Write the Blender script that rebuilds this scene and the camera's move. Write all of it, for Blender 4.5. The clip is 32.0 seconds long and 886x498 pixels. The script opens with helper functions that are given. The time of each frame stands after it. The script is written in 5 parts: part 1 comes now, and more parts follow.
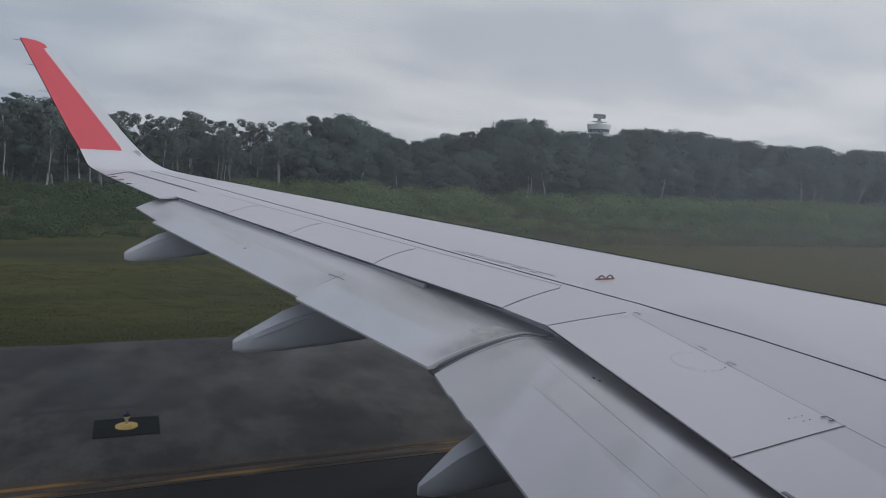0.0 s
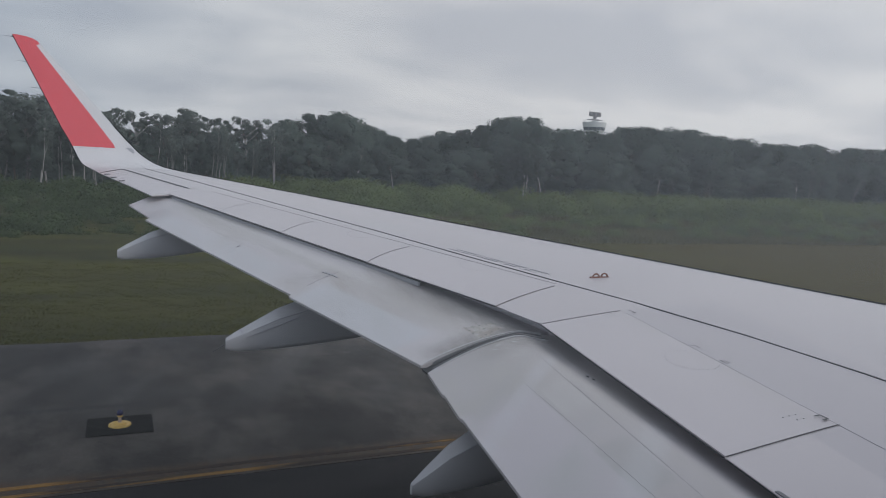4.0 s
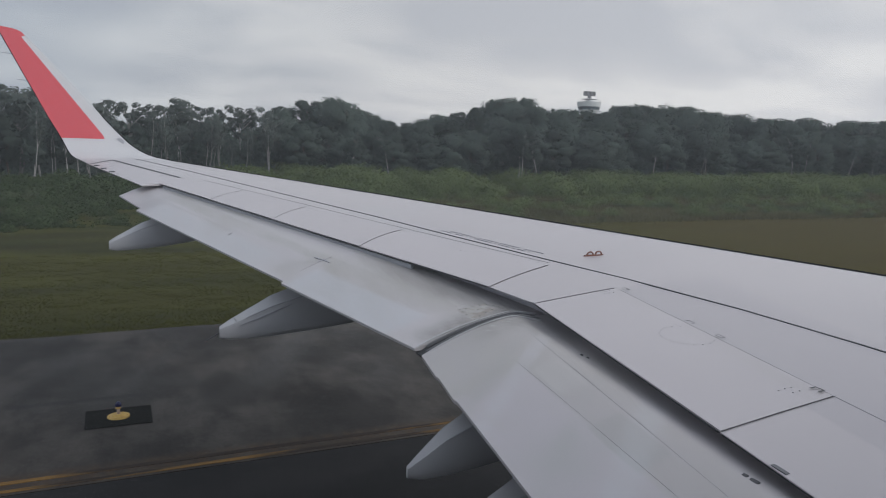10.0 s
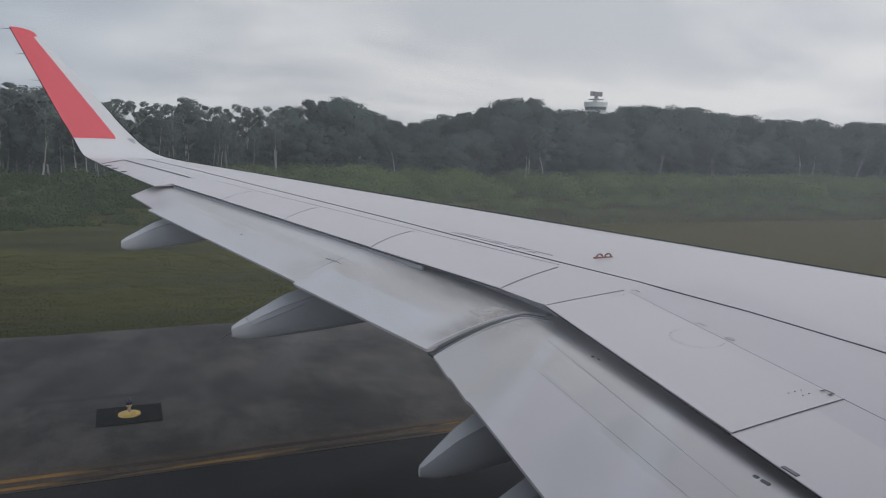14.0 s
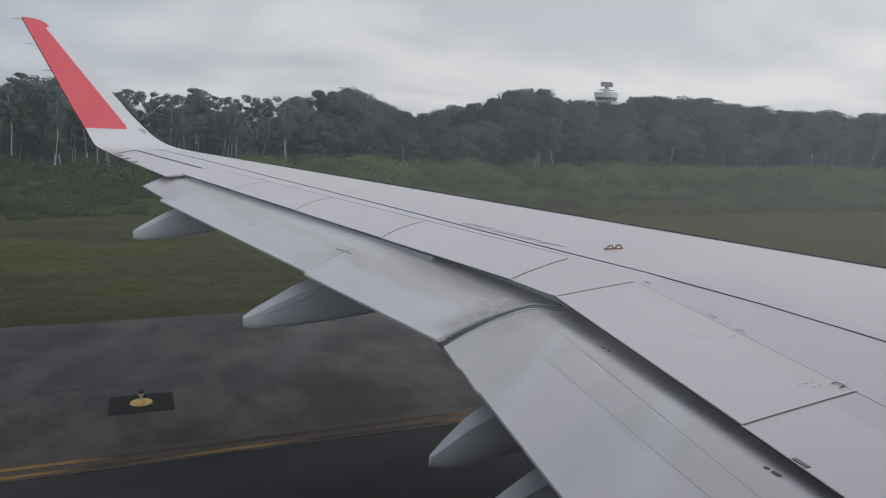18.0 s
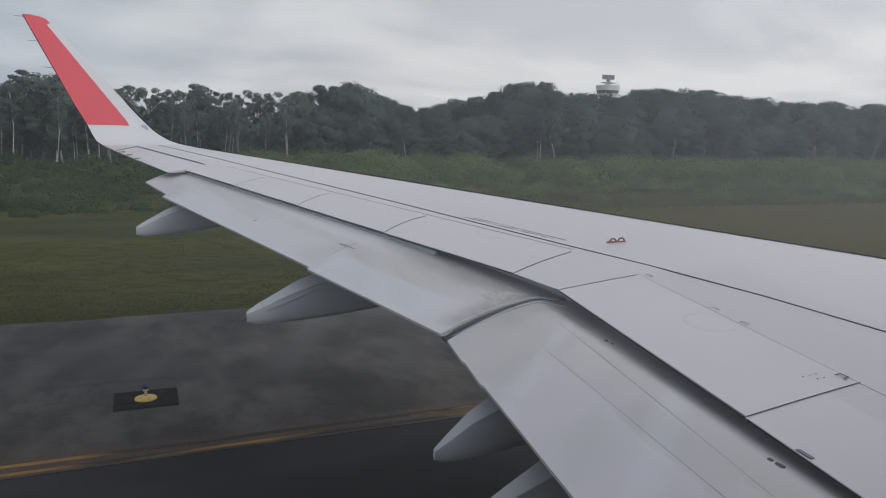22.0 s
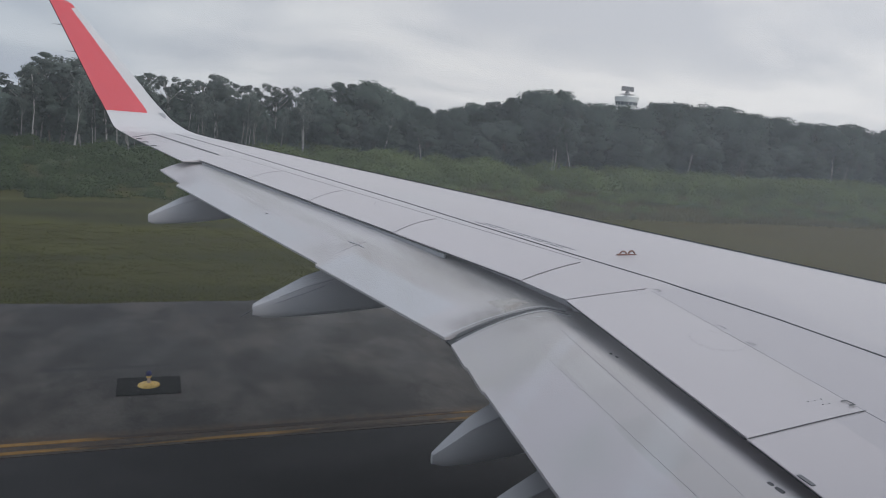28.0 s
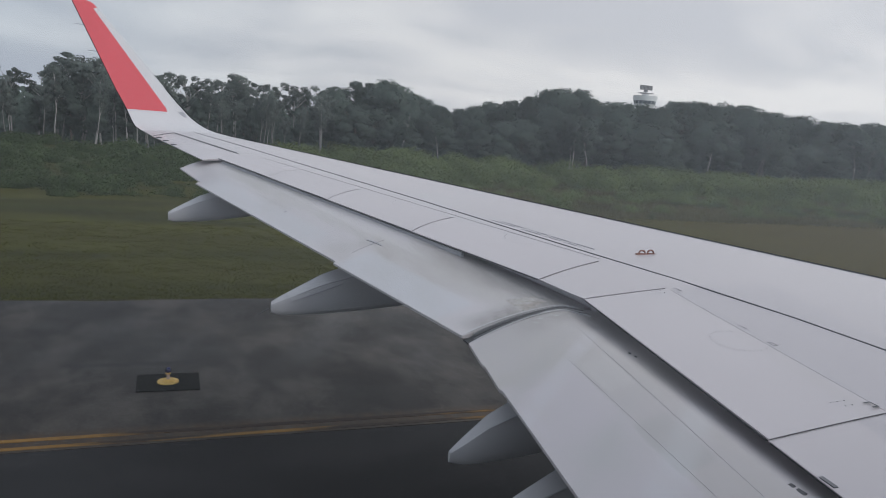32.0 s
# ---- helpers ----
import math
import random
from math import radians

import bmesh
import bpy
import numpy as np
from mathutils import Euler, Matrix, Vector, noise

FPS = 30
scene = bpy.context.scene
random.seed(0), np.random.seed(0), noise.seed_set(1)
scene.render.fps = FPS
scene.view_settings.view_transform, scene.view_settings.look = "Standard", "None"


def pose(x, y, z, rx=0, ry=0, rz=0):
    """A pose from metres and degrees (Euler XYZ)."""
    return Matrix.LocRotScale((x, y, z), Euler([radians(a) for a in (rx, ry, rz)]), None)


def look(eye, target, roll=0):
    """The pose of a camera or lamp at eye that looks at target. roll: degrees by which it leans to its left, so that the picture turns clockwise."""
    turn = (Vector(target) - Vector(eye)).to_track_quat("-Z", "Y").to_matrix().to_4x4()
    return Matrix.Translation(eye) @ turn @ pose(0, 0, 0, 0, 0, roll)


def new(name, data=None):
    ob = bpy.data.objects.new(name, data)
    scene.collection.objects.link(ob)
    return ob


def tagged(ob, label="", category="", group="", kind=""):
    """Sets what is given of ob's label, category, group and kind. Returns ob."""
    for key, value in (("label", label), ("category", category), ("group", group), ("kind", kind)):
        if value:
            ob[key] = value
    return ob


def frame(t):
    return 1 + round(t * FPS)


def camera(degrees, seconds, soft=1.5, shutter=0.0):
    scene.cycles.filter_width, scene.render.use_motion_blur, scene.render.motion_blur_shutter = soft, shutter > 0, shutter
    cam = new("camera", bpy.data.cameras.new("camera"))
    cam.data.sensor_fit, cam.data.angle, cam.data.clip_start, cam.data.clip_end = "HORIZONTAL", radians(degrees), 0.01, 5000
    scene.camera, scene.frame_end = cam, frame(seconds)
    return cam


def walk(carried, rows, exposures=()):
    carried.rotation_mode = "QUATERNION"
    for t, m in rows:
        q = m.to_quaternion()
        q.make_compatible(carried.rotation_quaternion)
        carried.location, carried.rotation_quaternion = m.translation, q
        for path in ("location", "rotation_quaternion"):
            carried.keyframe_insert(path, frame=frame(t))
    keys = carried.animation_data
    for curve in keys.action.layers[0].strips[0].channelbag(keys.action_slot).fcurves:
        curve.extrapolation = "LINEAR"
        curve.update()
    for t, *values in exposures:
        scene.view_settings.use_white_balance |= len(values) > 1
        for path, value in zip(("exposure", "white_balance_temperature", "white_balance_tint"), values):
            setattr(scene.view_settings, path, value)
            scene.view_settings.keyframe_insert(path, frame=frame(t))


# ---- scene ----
cam = camera(62.48, 32.0, 0.9)
PATH = [
    (0, pose(-1.967, 1.736, 4.161, 83.93, -2.89, -23.28)),
    (0.5, pose(-1.945, 1.748, 4.164, 83.84, -2.72, -23.11)),
    (1, pose(-1.974, 1.741, 4.172, 83.52, -2.93, -23.01)),
    (1.5, pose(-1.971, 1.744, 4.157, 83.80, -3.22, -23.15)),
    (2, pose(-1.949, 1.742, 4.164, 83.80, -2.98, -23.17)),
    (2.5, pose(-1.953, 1.752, 4.158, 83.74, -3.18, -23.36)),
    (3, pose(-1.940, 1.759, 4.155, 83.78, -3.08, -23.43)),
    (3.5, pose(-1.943, 1.755, 4.160, 83.79, -2.94, -23.57)),
    (5.5, pose(-1.922, 1.759, 4.152, 83.71, -3.08, -23.76)),
    (6, pose(-1.909, 1.768, 4.134, 83.60, -2.83, -23.54)),
    (6.5, pose(-1.896, 1.774, 4.135, 83.41, -2.43, -23.72)),
    (7, pose(-1.891, 1.785, 4.137, 83.21, -2.27, -23.67)),
    (7.5, pose(-1.898, 1.773, 4.135, 83.27, -1.65, -23.99)),
    (8, pose(-1.893, 1.775, 4.145, 82.84, -1.74, -24.06)),
    (8.5, pose(-1.894, 1.786, 4.146, 83.00, -1.74, -23.74)),
    (9, pose(-1.896, 1.780, 4.138, 83.06, -1.59, -24.19)),
    (9.5, pose(-1.882, 1.777, 4.142, 82.64, -1.72, -23.90)),
    (10, pose(-1.876, 1.784, 4.138, 82.53, -1.46, -23.97)),
    (10.5, pose(-1.889, 1.778, 4.135, 82.51, -1.50, -24.13)),
    (11, pose(-1.891, 1.781, 4.133, 82.55, -1.27, -24.09)),
    (11.5, pose(-1.885, 1.783, 4.154, 82.45, -1.55, -23.89)),
    (12, pose(-1.897, 1.777, 4.146, 82.51, -1.42, -24.12)),
    (12.5, pose(-1.919, 1.765, 4.153, 82.62, -1.45, -24.08)),
    (13, pose(-1.911, 1.770, 4.143, 82.71, -1.61, -23.67)),
    (13.5, pose(-1.940, 1.755, 4.155, 82.51, -1.79, -23.54)),
    (14, pose(-1.938, 1.753, 4.159, 82.50, -1.66, -23.48)),
    (14.5, pose(-1.942, 1.755, 4.155, 82.43, -1.88, -23.48)),
    (16.5, pose(-1.936, 1.759, 4.163, 81.90, -1.30, -22.99)),
    (17, pose(-1.929, 1.756, 4.150, 81.94, -1.92, -22.78)),
    (17.5, pose(-1.942, 1.756, 4.153, 81.94, -1.94, -22.84)),
    (18, pose(-1.952, 1.749, 4.160, 81.76, -1.74, -22.75)),
    (18.5, pose(-1.928, 1.754, 4.169, 81.65, -1.46, -22.55)),
    (19, pose(-1.934, 1.750, 4.160, 81.56, -1.86, -22.51)),
    (19.5, pose(-1.937, 1.755, 4.155, 81.45, -1.60, -22.28)),
    (20, pose(-1.950, 1.751, 4.170, 81.33, -1.73, -22.49)),
    (20.5, pose(-1.945, 1.745, 4.176, 81.16, -1.57, -22.40)),
    (21, pose(-1.937, 1.754, 4.168, 81.21, -1.33, -22.37)),
    (21.5, pose(-1.941, 1.751, 4.155, 81.35, -1.49, -22.45)),
    (22, pose(-1.959, 1.745, 4.160, 81.31, -1.34, -22.63)),
    (22.5, pose(-1.935, 1.749, 4.165, 81.33, -1.26, -22.56)),
    (23, pose(-1.934, 1.749, 4.168, 81.56, -1.55, -22.38)),
    (23.5, pose(-1.943, 1.753, 4.159, 81.66, -1.81, -22.55)),
    (24, pose(-1.944, 1.752, 4.172, 81.79, -2.07, -22.66)),
    (24.5, pose(-1.949, 1.750, 4.162, 82.23, -2.66, -22.93)),
    (25, pose(-1.963, 1.752, 4.148, 81.58, -4.81, -22.42)),
    (25.5, pose(-1.925, 1.761, 4.162, 81.10, -4.54, -21.18)),
    (27.5, pose(-1.934, 1.760, 4.153, 81.46, -4.59, -20.88)),
    (28, pose(-1.944, 1.757, 4.163, 81.46, -4.25, -21.39)),
    (28.5, pose(-1.945, 1.757, 4.148, 81.82, -4.36, -21.53)),
    (29, pose(-1.931, 1.759, 4.162, 81.80, -4.12, -21.58)),
    (29.5, pose(-1.942, 1.757, 4.160, 82.45, -3.60, -22.01)),
    (30, pose(-1.940, 1.755, 4.168, 82.70, -3.04, -22.18)),
    (30.5, pose(-1.937, 1.760, 4.154, 82.94, -3.32, -22.24)),
    (31, pose(-1.919, 1.787, 4.157, 82.48, -3.83, -21.56)),
    (31.5, pose(-1.930, 1.772, 4.155, 81.27, -4.30, -19.92)),
    (32, pose(-1.952, 1.761, 4.157, 81.29, -4.27, -20.06)),
]
EXPOSURES = [(0, -0.26, 6180, 10), (3.5, -0.17, 6320, 10), (6, -0.12, 6420, 10), (14, -0.06, 6450, 10), (17, 0.0, 6490, 10), (25, 0.0, 6480, 10), (28, 0.03, 6430, 10), (29.3, 0.04, 6430, 10), (30.2, -0.02, 6410, 10), (31, -0.1, 6400, 10), (32, 0.06, 6420, 10)]
walk(cam, PATH, EXPOSURES)

# ---- world and sun ----
world = bpy.data.worlds.new("overcast_sky")
scene.world = world
world.use_nodes = True
wn = world.node_tree.nodes
wl = world.node_tree.links
wn.clear()
w_out = wn.new("ShaderNodeOutputWorld")
w_bg = wn.new("ShaderNodeBackground")
w_sky = wn.new("ShaderNodeTexSky")
w_sky.sky_type = "NISHITA"
w_sky.sun_disc = False
w_sky.sun_elevation = radians(30.7)
w_sky.sun_rotation = radians(143.7)
w_sky.air_density = 1.5
w_sky.dust_density = 4.0
w_co = wn.new("ShaderNodeTexCoord")
w_sep = wn.new("ShaderNodeSeparateXYZ")
wl.new(w_co.outputs["Generated"], w_sep.inputs[0])
# a flat cloud deck: direction divided by its height above the horizon
w_h = wn.new("ShaderNodeMath"); w_h.operation = "MAXIMUM"; w_h.inputs[1].default_value = 0.0
wl.new(w_sep.outputs[2], w_h.inputs[0])
w_a = wn.new("ShaderNodeMath"); w_a.operation = "ADD"; w_a.inputs[1].default_value = 0.16
wl.new(w_h.outputs[0], w_a.inputs[0])
w_dx = wn.new("ShaderNodeMath"); w_dx.operation = "DIVIDE"
w_dy = wn.new("ShaderNodeMath"); w_dy.operation = "DIVIDE"
wl.new(w_sep.outputs[0], w_dx.inputs[0]); wl.new(w_a.outputs[0], w_dx.inputs[1])
wl.new(w_sep.outputs[1], w_dy.inputs[0]); wl.new(w_a.outputs[0], w_dy.inputs[1])
w_com = wn.new("ShaderNodeCombineXYZ")
wl.new(w_dx.outputs[0], w_com.inputs[0]); wl.new(w_dy.outputs[0], w_com.inputs[1])
w_map = wn.new("ShaderNodeMapping")
w_map.inputs["Rotation"].default_value = (0, 0, radians(12))
w_map.inputs["Scale"].default_value = (0.85, 1.15, 1)
w_map.inputs["Location"].default_value = (1.7, 0.4, 0)
wl.new(w_com.outputs[0], w_map.inputs[0])
w_n1 = wn.new("ShaderNodeTexNoise")
w_n1.inputs["Scale"].default_value = 1.0
w_n1.inputs["Detail"].default_value = 9
w_n1.inputs["Roughness"].default_value = 0.52
w_n1.inputs["Distortion"].default_value = 0.35
wl.new(w_map.outputs[0], w_n1.inputs["Vector"])
w_r = wn.new("ShaderNodeValToRGB")
w_r.color_ramp.elements[0].position = 0.38
w_r.color_ramp.elements[0].color = (0.464, 0.479, 0.526, 1)
w_r.color_ramp.elements[1].position = 0.61
w_r.color_ramp.elements[1].color = (0.640, 0.644, 0.662, 1)
wl.new(w_n1.outputs["Fac"], w_r.inputs[0])
w_sc = wn.new("ShaderNodeMix"); w_sc.data_type = "RGBA"; w_sc.blend_type = "MULTIPLY"; w_sc.inputs["Factor"].default_value = 1.0
w_sc.inputs["B"].default_value = (0.1, 0.1, 0.1, 1)
wl.new(w_sky.outputs[0], w_sc.inputs["A"])
w_mix = wn.new("ShaderNodeMix"); w_mix.data_type = "RGBA"; w_mix.inputs["Factor"].default_value = 0.93
wl.new(w_sc.outputs["Result"], w_mix.inputs["A"])
wl.new(w_r.outputs[0], w_mix.inputs["B"])
# the deck is brighter towards the hidden sun
w_dot = wn.new("ShaderNodeVectorMath"); w_dot.operation = "DOT_PRODUCT"
w_dot.inputs[1].default_value = (0.51, -0.69, 0.51)
wl.new(w_co.outputs["Generated"], w_dot.inputs[0])
w_gl = wn.new("ShaderNodeMapRange")
w_gl.inputs["From Min"].default_value, w_gl.inputs["From Max"].default_value = -0.8, 1.0
w_gl.inputs["To Min"].default_value, w_gl.inputs["To Max"].default_value = 0.84, 1.60
wl.new(w_dot.outputs["Value"], w_gl.inputs[0])
w_gm = wn.new("ShaderNodeVectorMath"); w_gm.operation = "SCALE"
wl.new(w_mix.outputs["Result"], w_gm.inputs[0]); wl.new(w_gl.outputs[0], w_gm.inputs["Scale"])
# and thinner, so brighter, low over the horizon
w_lo = wn.new("ShaderNodeMapRange")
w_lo.interpolation_type = "SMOOTHSTEP"
w_lo.inputs["From Min"].default_value, w_lo.inputs["From Max"].default_value = 0.0, 0.7
w_lo.inputs["To Min"].default_value, w_lo.inputs["To Max"].default_value = 1.10, 0.95
wl.new(w_h.outputs[0], w_lo.inputs[0])
w_gn = wn.new("ShaderNodeVectorMath"); w_gn.operation = "SCALE"
wl.new(w_gm.outputs[0], w_gn.inputs[0]); wl.new(w_lo.outputs[0], w_gn.inputs["Scale"])
# the cloud is thinner and warmer towards one side of the view
w_d2 = wn.new("ShaderNodeVectorMath"); w_d2.operation = "DOT_PRODUCT"
w_d2.inputs[1].default_value = (0.730, 0.667, 0.150)
wl.new(w_co.outputs["Generated"], w_d2.inputs[0])
w_f2 = wn.new("ShaderNodeMapRange"); w_f2.interpolation_type = "SMOOTHSTEP"
w_f2.inputs["From Min"].default_value, w_f2.inputs["From Max"].default_value = 0.40, 0.98
wl.new(w_d2.outputs["Value"], w_f2.inputs[0])
w_tint = wn.new("ShaderNodeMix"); w_tint.data_type = "RGBA"
w_tint.inputs["A"].default_value = (0.935, 1.022, 1.095, 1)
w_tint.inputs["B"].default_value = (1.140, 1.130, 1.110, 1)
wl.new(w_f2.outputs[0], w_tint.inputs["Factor"])
w_fin = wn.new("ShaderNodeVectorMath"); w_fin.operation = "MULTIPLY"
wl.new(w_gn.outputs[0], w_fin.inputs[0]); wl.new(w_tint.outputs["Result"], w_fin.inputs[1])
wl.new(w_fin.outputs[0], w_bg.inputs[0])
w_bg.inputs[1].default_value = 1.0
wl.new(w_bg.outputs[0], w_out.inputs[0])

sun_data = bpy.data.lights.new("sun", "SUN")
sun_data.energy = 1.0
sun_data.angle = radians(40)
sun_data.color = (1.0, 0.95, 0.90)
sun = new("sun", sun_data)
sun.matrix_world = look((50, -68, 50), (0, 0, 0))


# ---- materials ----
def material(name, base, rough=0.6, metal=0.0, var=0.12, scale=6.0, fine=60.0, bump=0.1, stretch=(1, 1, 1), dark=None, dark_at=(0.55, 0.75), island=0.0, rnd=0.0, spec=0.5, leafy=0.0):
    """A surface with coarse and fine variation, an optional second tone in patches, and fine relief."""
    m = bpy.data.materials.new(name)
    m.use_nodes = True
    n, l = m.node_tree.nodes, m.node_tree.links
    b = n["Principled BSDF"]
    co = n.new("ShaderNodeTexCoord")
    mp = n.new("ShaderNodeMapping")
    mp.inputs["Scale"].default_value = stretch
    l.new(co.outputs["Object"], mp.inputs[0])
    n1 = n.new("ShaderNodeTexNoise")
    n1.inputs["Scale"].default_value = scale
    n1.inputs["Detail"].default_value = 5
    n2 = n.new("ShaderNodeTexNoise")
    n2.inputs["Scale"].default_value = fine
    n2.inputs["Detail"].default_value = 3
    l.new(mp.outputs[0], n1.inputs["Vector"])
    l.new(mp.outputs[0], n2.inputs["Vector"])
    add = n.new("ShaderNodeMath"); add.operation = "MULTIPLY_ADD"
    add.inputs[1].default_value = 0.45
    l.new(n2.outputs["Fac"], add.inputs[0]); l.new(n1.outputs["Fac"], add.inputs[2])
    rng = n.new("ShaderNodeMapRange")
    rng.inputs["From Min"].default_value, rng.inputs["From Max"].default_value = 0.4, 1.05
    rng.inputs["To Min"].default_value, rng.inputs["To Max"].default_value = 1 - var, 1 + var
    l.new(add.outputs[0], rng.inputs[0])
    val = rng.outputs[0]
    if island or rnd:
        src = n.new("ShaderNodeNewGeometry").outputs["Random Per Island"] if island else n.new("ShaderNodeObjectInfo").outputs["Random"]
        amt = island or rnd
        r2 = n.new("ShaderNodeMapRange")
        r2.inputs["To Min"].default_value, r2.inputs["To Max"].default_value = 1 - amt, 1 + amt
        l.new(src, r2.inputs[0])
        mu = n.new("ShaderNodeMath"); mu.operation = "MULTIPLY"
        l.new(val, mu.inputs[0]); l.new(r2.outputs[0], mu.inputs[1])
        val = mu.outputs[0]
    if island and rnd:
        r3 = n.new("ShaderNodeMapRange")
        r3.inputs["To Min"].default_value, r3.inputs["To Max"].default_value = 1 - rnd, 1 + rnd
        l.new(n.new("ShaderNodeObjectInfo").outputs["Random"], r3.inputs[0])
        mu = n.new("ShaderNodeMath"); mu.operation = "MULTIPLY"
        l.new(val, mu.inputs[0]); l.new(r3.outputs[0], mu.inputs[1])
        val = mu.outputs[0]
    col = n.new("ShaderNodeRGB")
    col.outputs[0].default_value = (*base, 1)
    colour = col.outputs[0]
    if dark is not None:
        n3 = n.new("ShaderNodeTexNoise")
        n3.inputs["Scale"].default_value = scale * 0.37
        n3.inputs["Detail"].default_value = 6
        n3.inputs["Roughness"].default_value = 0.6
        l.new(mp.outputs[0], n3.inputs["Vector"])
        mr = n.new("ShaderNodeMapRange")
        mr.interpolation_type = "SMOOTHSTEP"
        mr.inputs["From Min"].default_value, mr.inputs["From Max"].default_value = dark_at
        l.new(n3.outputs["Fac"], mr.inputs[0])
        mx = n.new("ShaderNodeMix"); mx.data_type = "RGBA"
        l.new(mr.outputs[0], mx.inputs["Factor"])
        l.new(colour, mx.inputs["A"])
        mx.inputs["B"].default_value = (*dark, 1)
        colour = mx.outputs["Result"]
    vm = n.new("ShaderNodeVectorMath"); vm.operation = "SCALE"
    l.new(colour, vm.inputs[0]); l.new(val, vm.inputs["Scale"])
    l.new(vm.outputs[0], b.inputs["Base Color"])
    b.inputs["Roughness"].default_value = rough
    b.inputs["Metallic"].default_value = metal
    b.inputs["Specular IOR Level"].default_value = spec
    if bump:
        bp = n.new("ShaderNodeBump")
        bp.inputs["Strength"].default_value = bump
        bp.inputs["Distance"].default_value = 0.02
        l.new(n2.outputs["Fac"], bp.inputs["Height"])
        l.new(bp.outputs[0], b.inputs["Normal"])
    if leafy:
        # light passes through thin leaves
        tr = n.new("ShaderNodeBsdfTranslucent")
        l.new(vm.outputs[0], tr.inputs[0])
        ms = n.new("ShaderNodeMixShader")
        ms.inputs[0].default_value = leafy
        l.new(b.outputs[0], ms.inputs[1]); l.new(tr.outputs[0], ms.inputs[2])
        l.new(ms.outputs[0], n["Material Output"].inputs[0])
    return m


M_SKIN = material("wing_grey_paint", (0.456, 0.418, 0.434), 0.30, var=0.035, scale=1.2, fine=14, bump=0.01, dark=(0.44, 0.426, 0.436), dark_at=(0.5, 0.75))
M_SPOIL = material("spoiler_grey_paint", (0.472, 0.433, 0.449), 0.33, var=0.03, scale=1.5, fine=18, bump=0.01, rnd=0.02)
M_FLAP = material("weathered_flap_paint", (0.515, 0.480, 0.490), 0.42, var=0.08, scale=1.6, fine=22, bump=0.02, stretch=(2.2, 0.5, 1), dark=(0.37, 0.34, 0.315), dark_at=(0.45, 0.72))


def zoned(m, k, c, chord, zones):
    """Adds zones of wear, repainting and painted-in shading to a surface's colour, laid out by span y and chord
    fraction s from the rear edge x = k*y + c.
    """
    n, l = m.node_tree.nodes, m.node_tree.links
    b = n["Principled BSDF"]
    colour = b.inputs["Base Color"].links[0].from_socket
    co = n.new("ShaderNodeTexCoord")
    sp = n.new("ShaderNodeSeparateXYZ")
    l.new(co.outputs["Object"], sp.inputs[0])
    te = n.new("ShaderNodeMath"); te.operation = "MULTIPLY_ADD"
    te.inputs[1].default_value, te.inputs[2].default_value = -k, -c
    l.new(sp.outputs[1], te.inputs[0])
    xs = n.new("ShaderNodeMath"); xs.operation = "ADD"
    l.new(sp.outputs[0], xs.inputs[0]); l.new(te.outputs[0], xs.inputs[1])
    sn = n.new("ShaderNodeMath"); sn.operation = "DIVIDE"; sn.inputs[1].default_value = chord
    l.new(xs.outputs[0], sn.inputs[0])
    mp = n.new("ShaderNodeMapping"); mp.inputs["Scale"].default_value = (3.2, 0.7, 1)
    l.new(co.outputs["Object"], mp.inputs[0])
    nz = n.new("ShaderNodeTexNoise")
    nz.inputs["Scale"].default_value, nz.inputs["Detail"].default_value, nz.inputs["Roughness"].default_value = 3.0, 6, 0.62
    l.new(mp.outputs[0], nz.inputs["Vector"])
    for s0, s1, y0, y1, tint, amount, ss, sy, rough_edge in zones:
        mask = None
        for src, lo, hi, soft in ((sn.outputs[0], s0, s1, ss), (sp.outputs[1], y0, y1, sy)):
            for edge, sign in ((lo, 1), (hi, -1)):
                r = n.new("ShaderNodeMapRange"); r.interpolation_type = "SMOOTHSTEP"
                r.inputs["From Min"].default_value, r.inputs["From Max"].default_value = edge - soft * sign, edge + soft * sign
                l.new(src, r.inputs[0])
                if mask is None:
                    mask = r.outputs[0]
                else:
                    q = n.new("ShaderNodeMath"); q.operation = "MULTIPLY"
                    l.new(mask, q.inputs[0]); l.new(r.outputs[0], q.inputs[1])
                    mask = q.outputs[0]
        nr = n.new("ShaderNodeMapRange")
        nr.inputs["From Min"].default_value, nr.inputs["From Max"].default_value = 0.36, 0.62
        nr.inputs["To Min"].default_value, nr.inputs["To Max"].default_value = amount * (1 - rough_edge), amount
        l.new(nz.outputs["Fac"], nr.inputs[0])
        q = n.new("ShaderNodeMath"); q.operation = "MULTIPLY"
        l.new(mask, q.inputs[0]); l.new(nr.outputs[0], q.inputs[1])
        mx = n.new("ShaderNodeMix"); mx.data_type = "RGBA"
        l.new(q.outputs[0], mx.inputs["Factor"]); l.new(colour, mx.inputs["A"])
        mx.inputs["B"].default_value = (*tint, 1)
        colour = mx.outputs["Result"]
    l.new(colour, b.inputs["Base Color"])
    return m


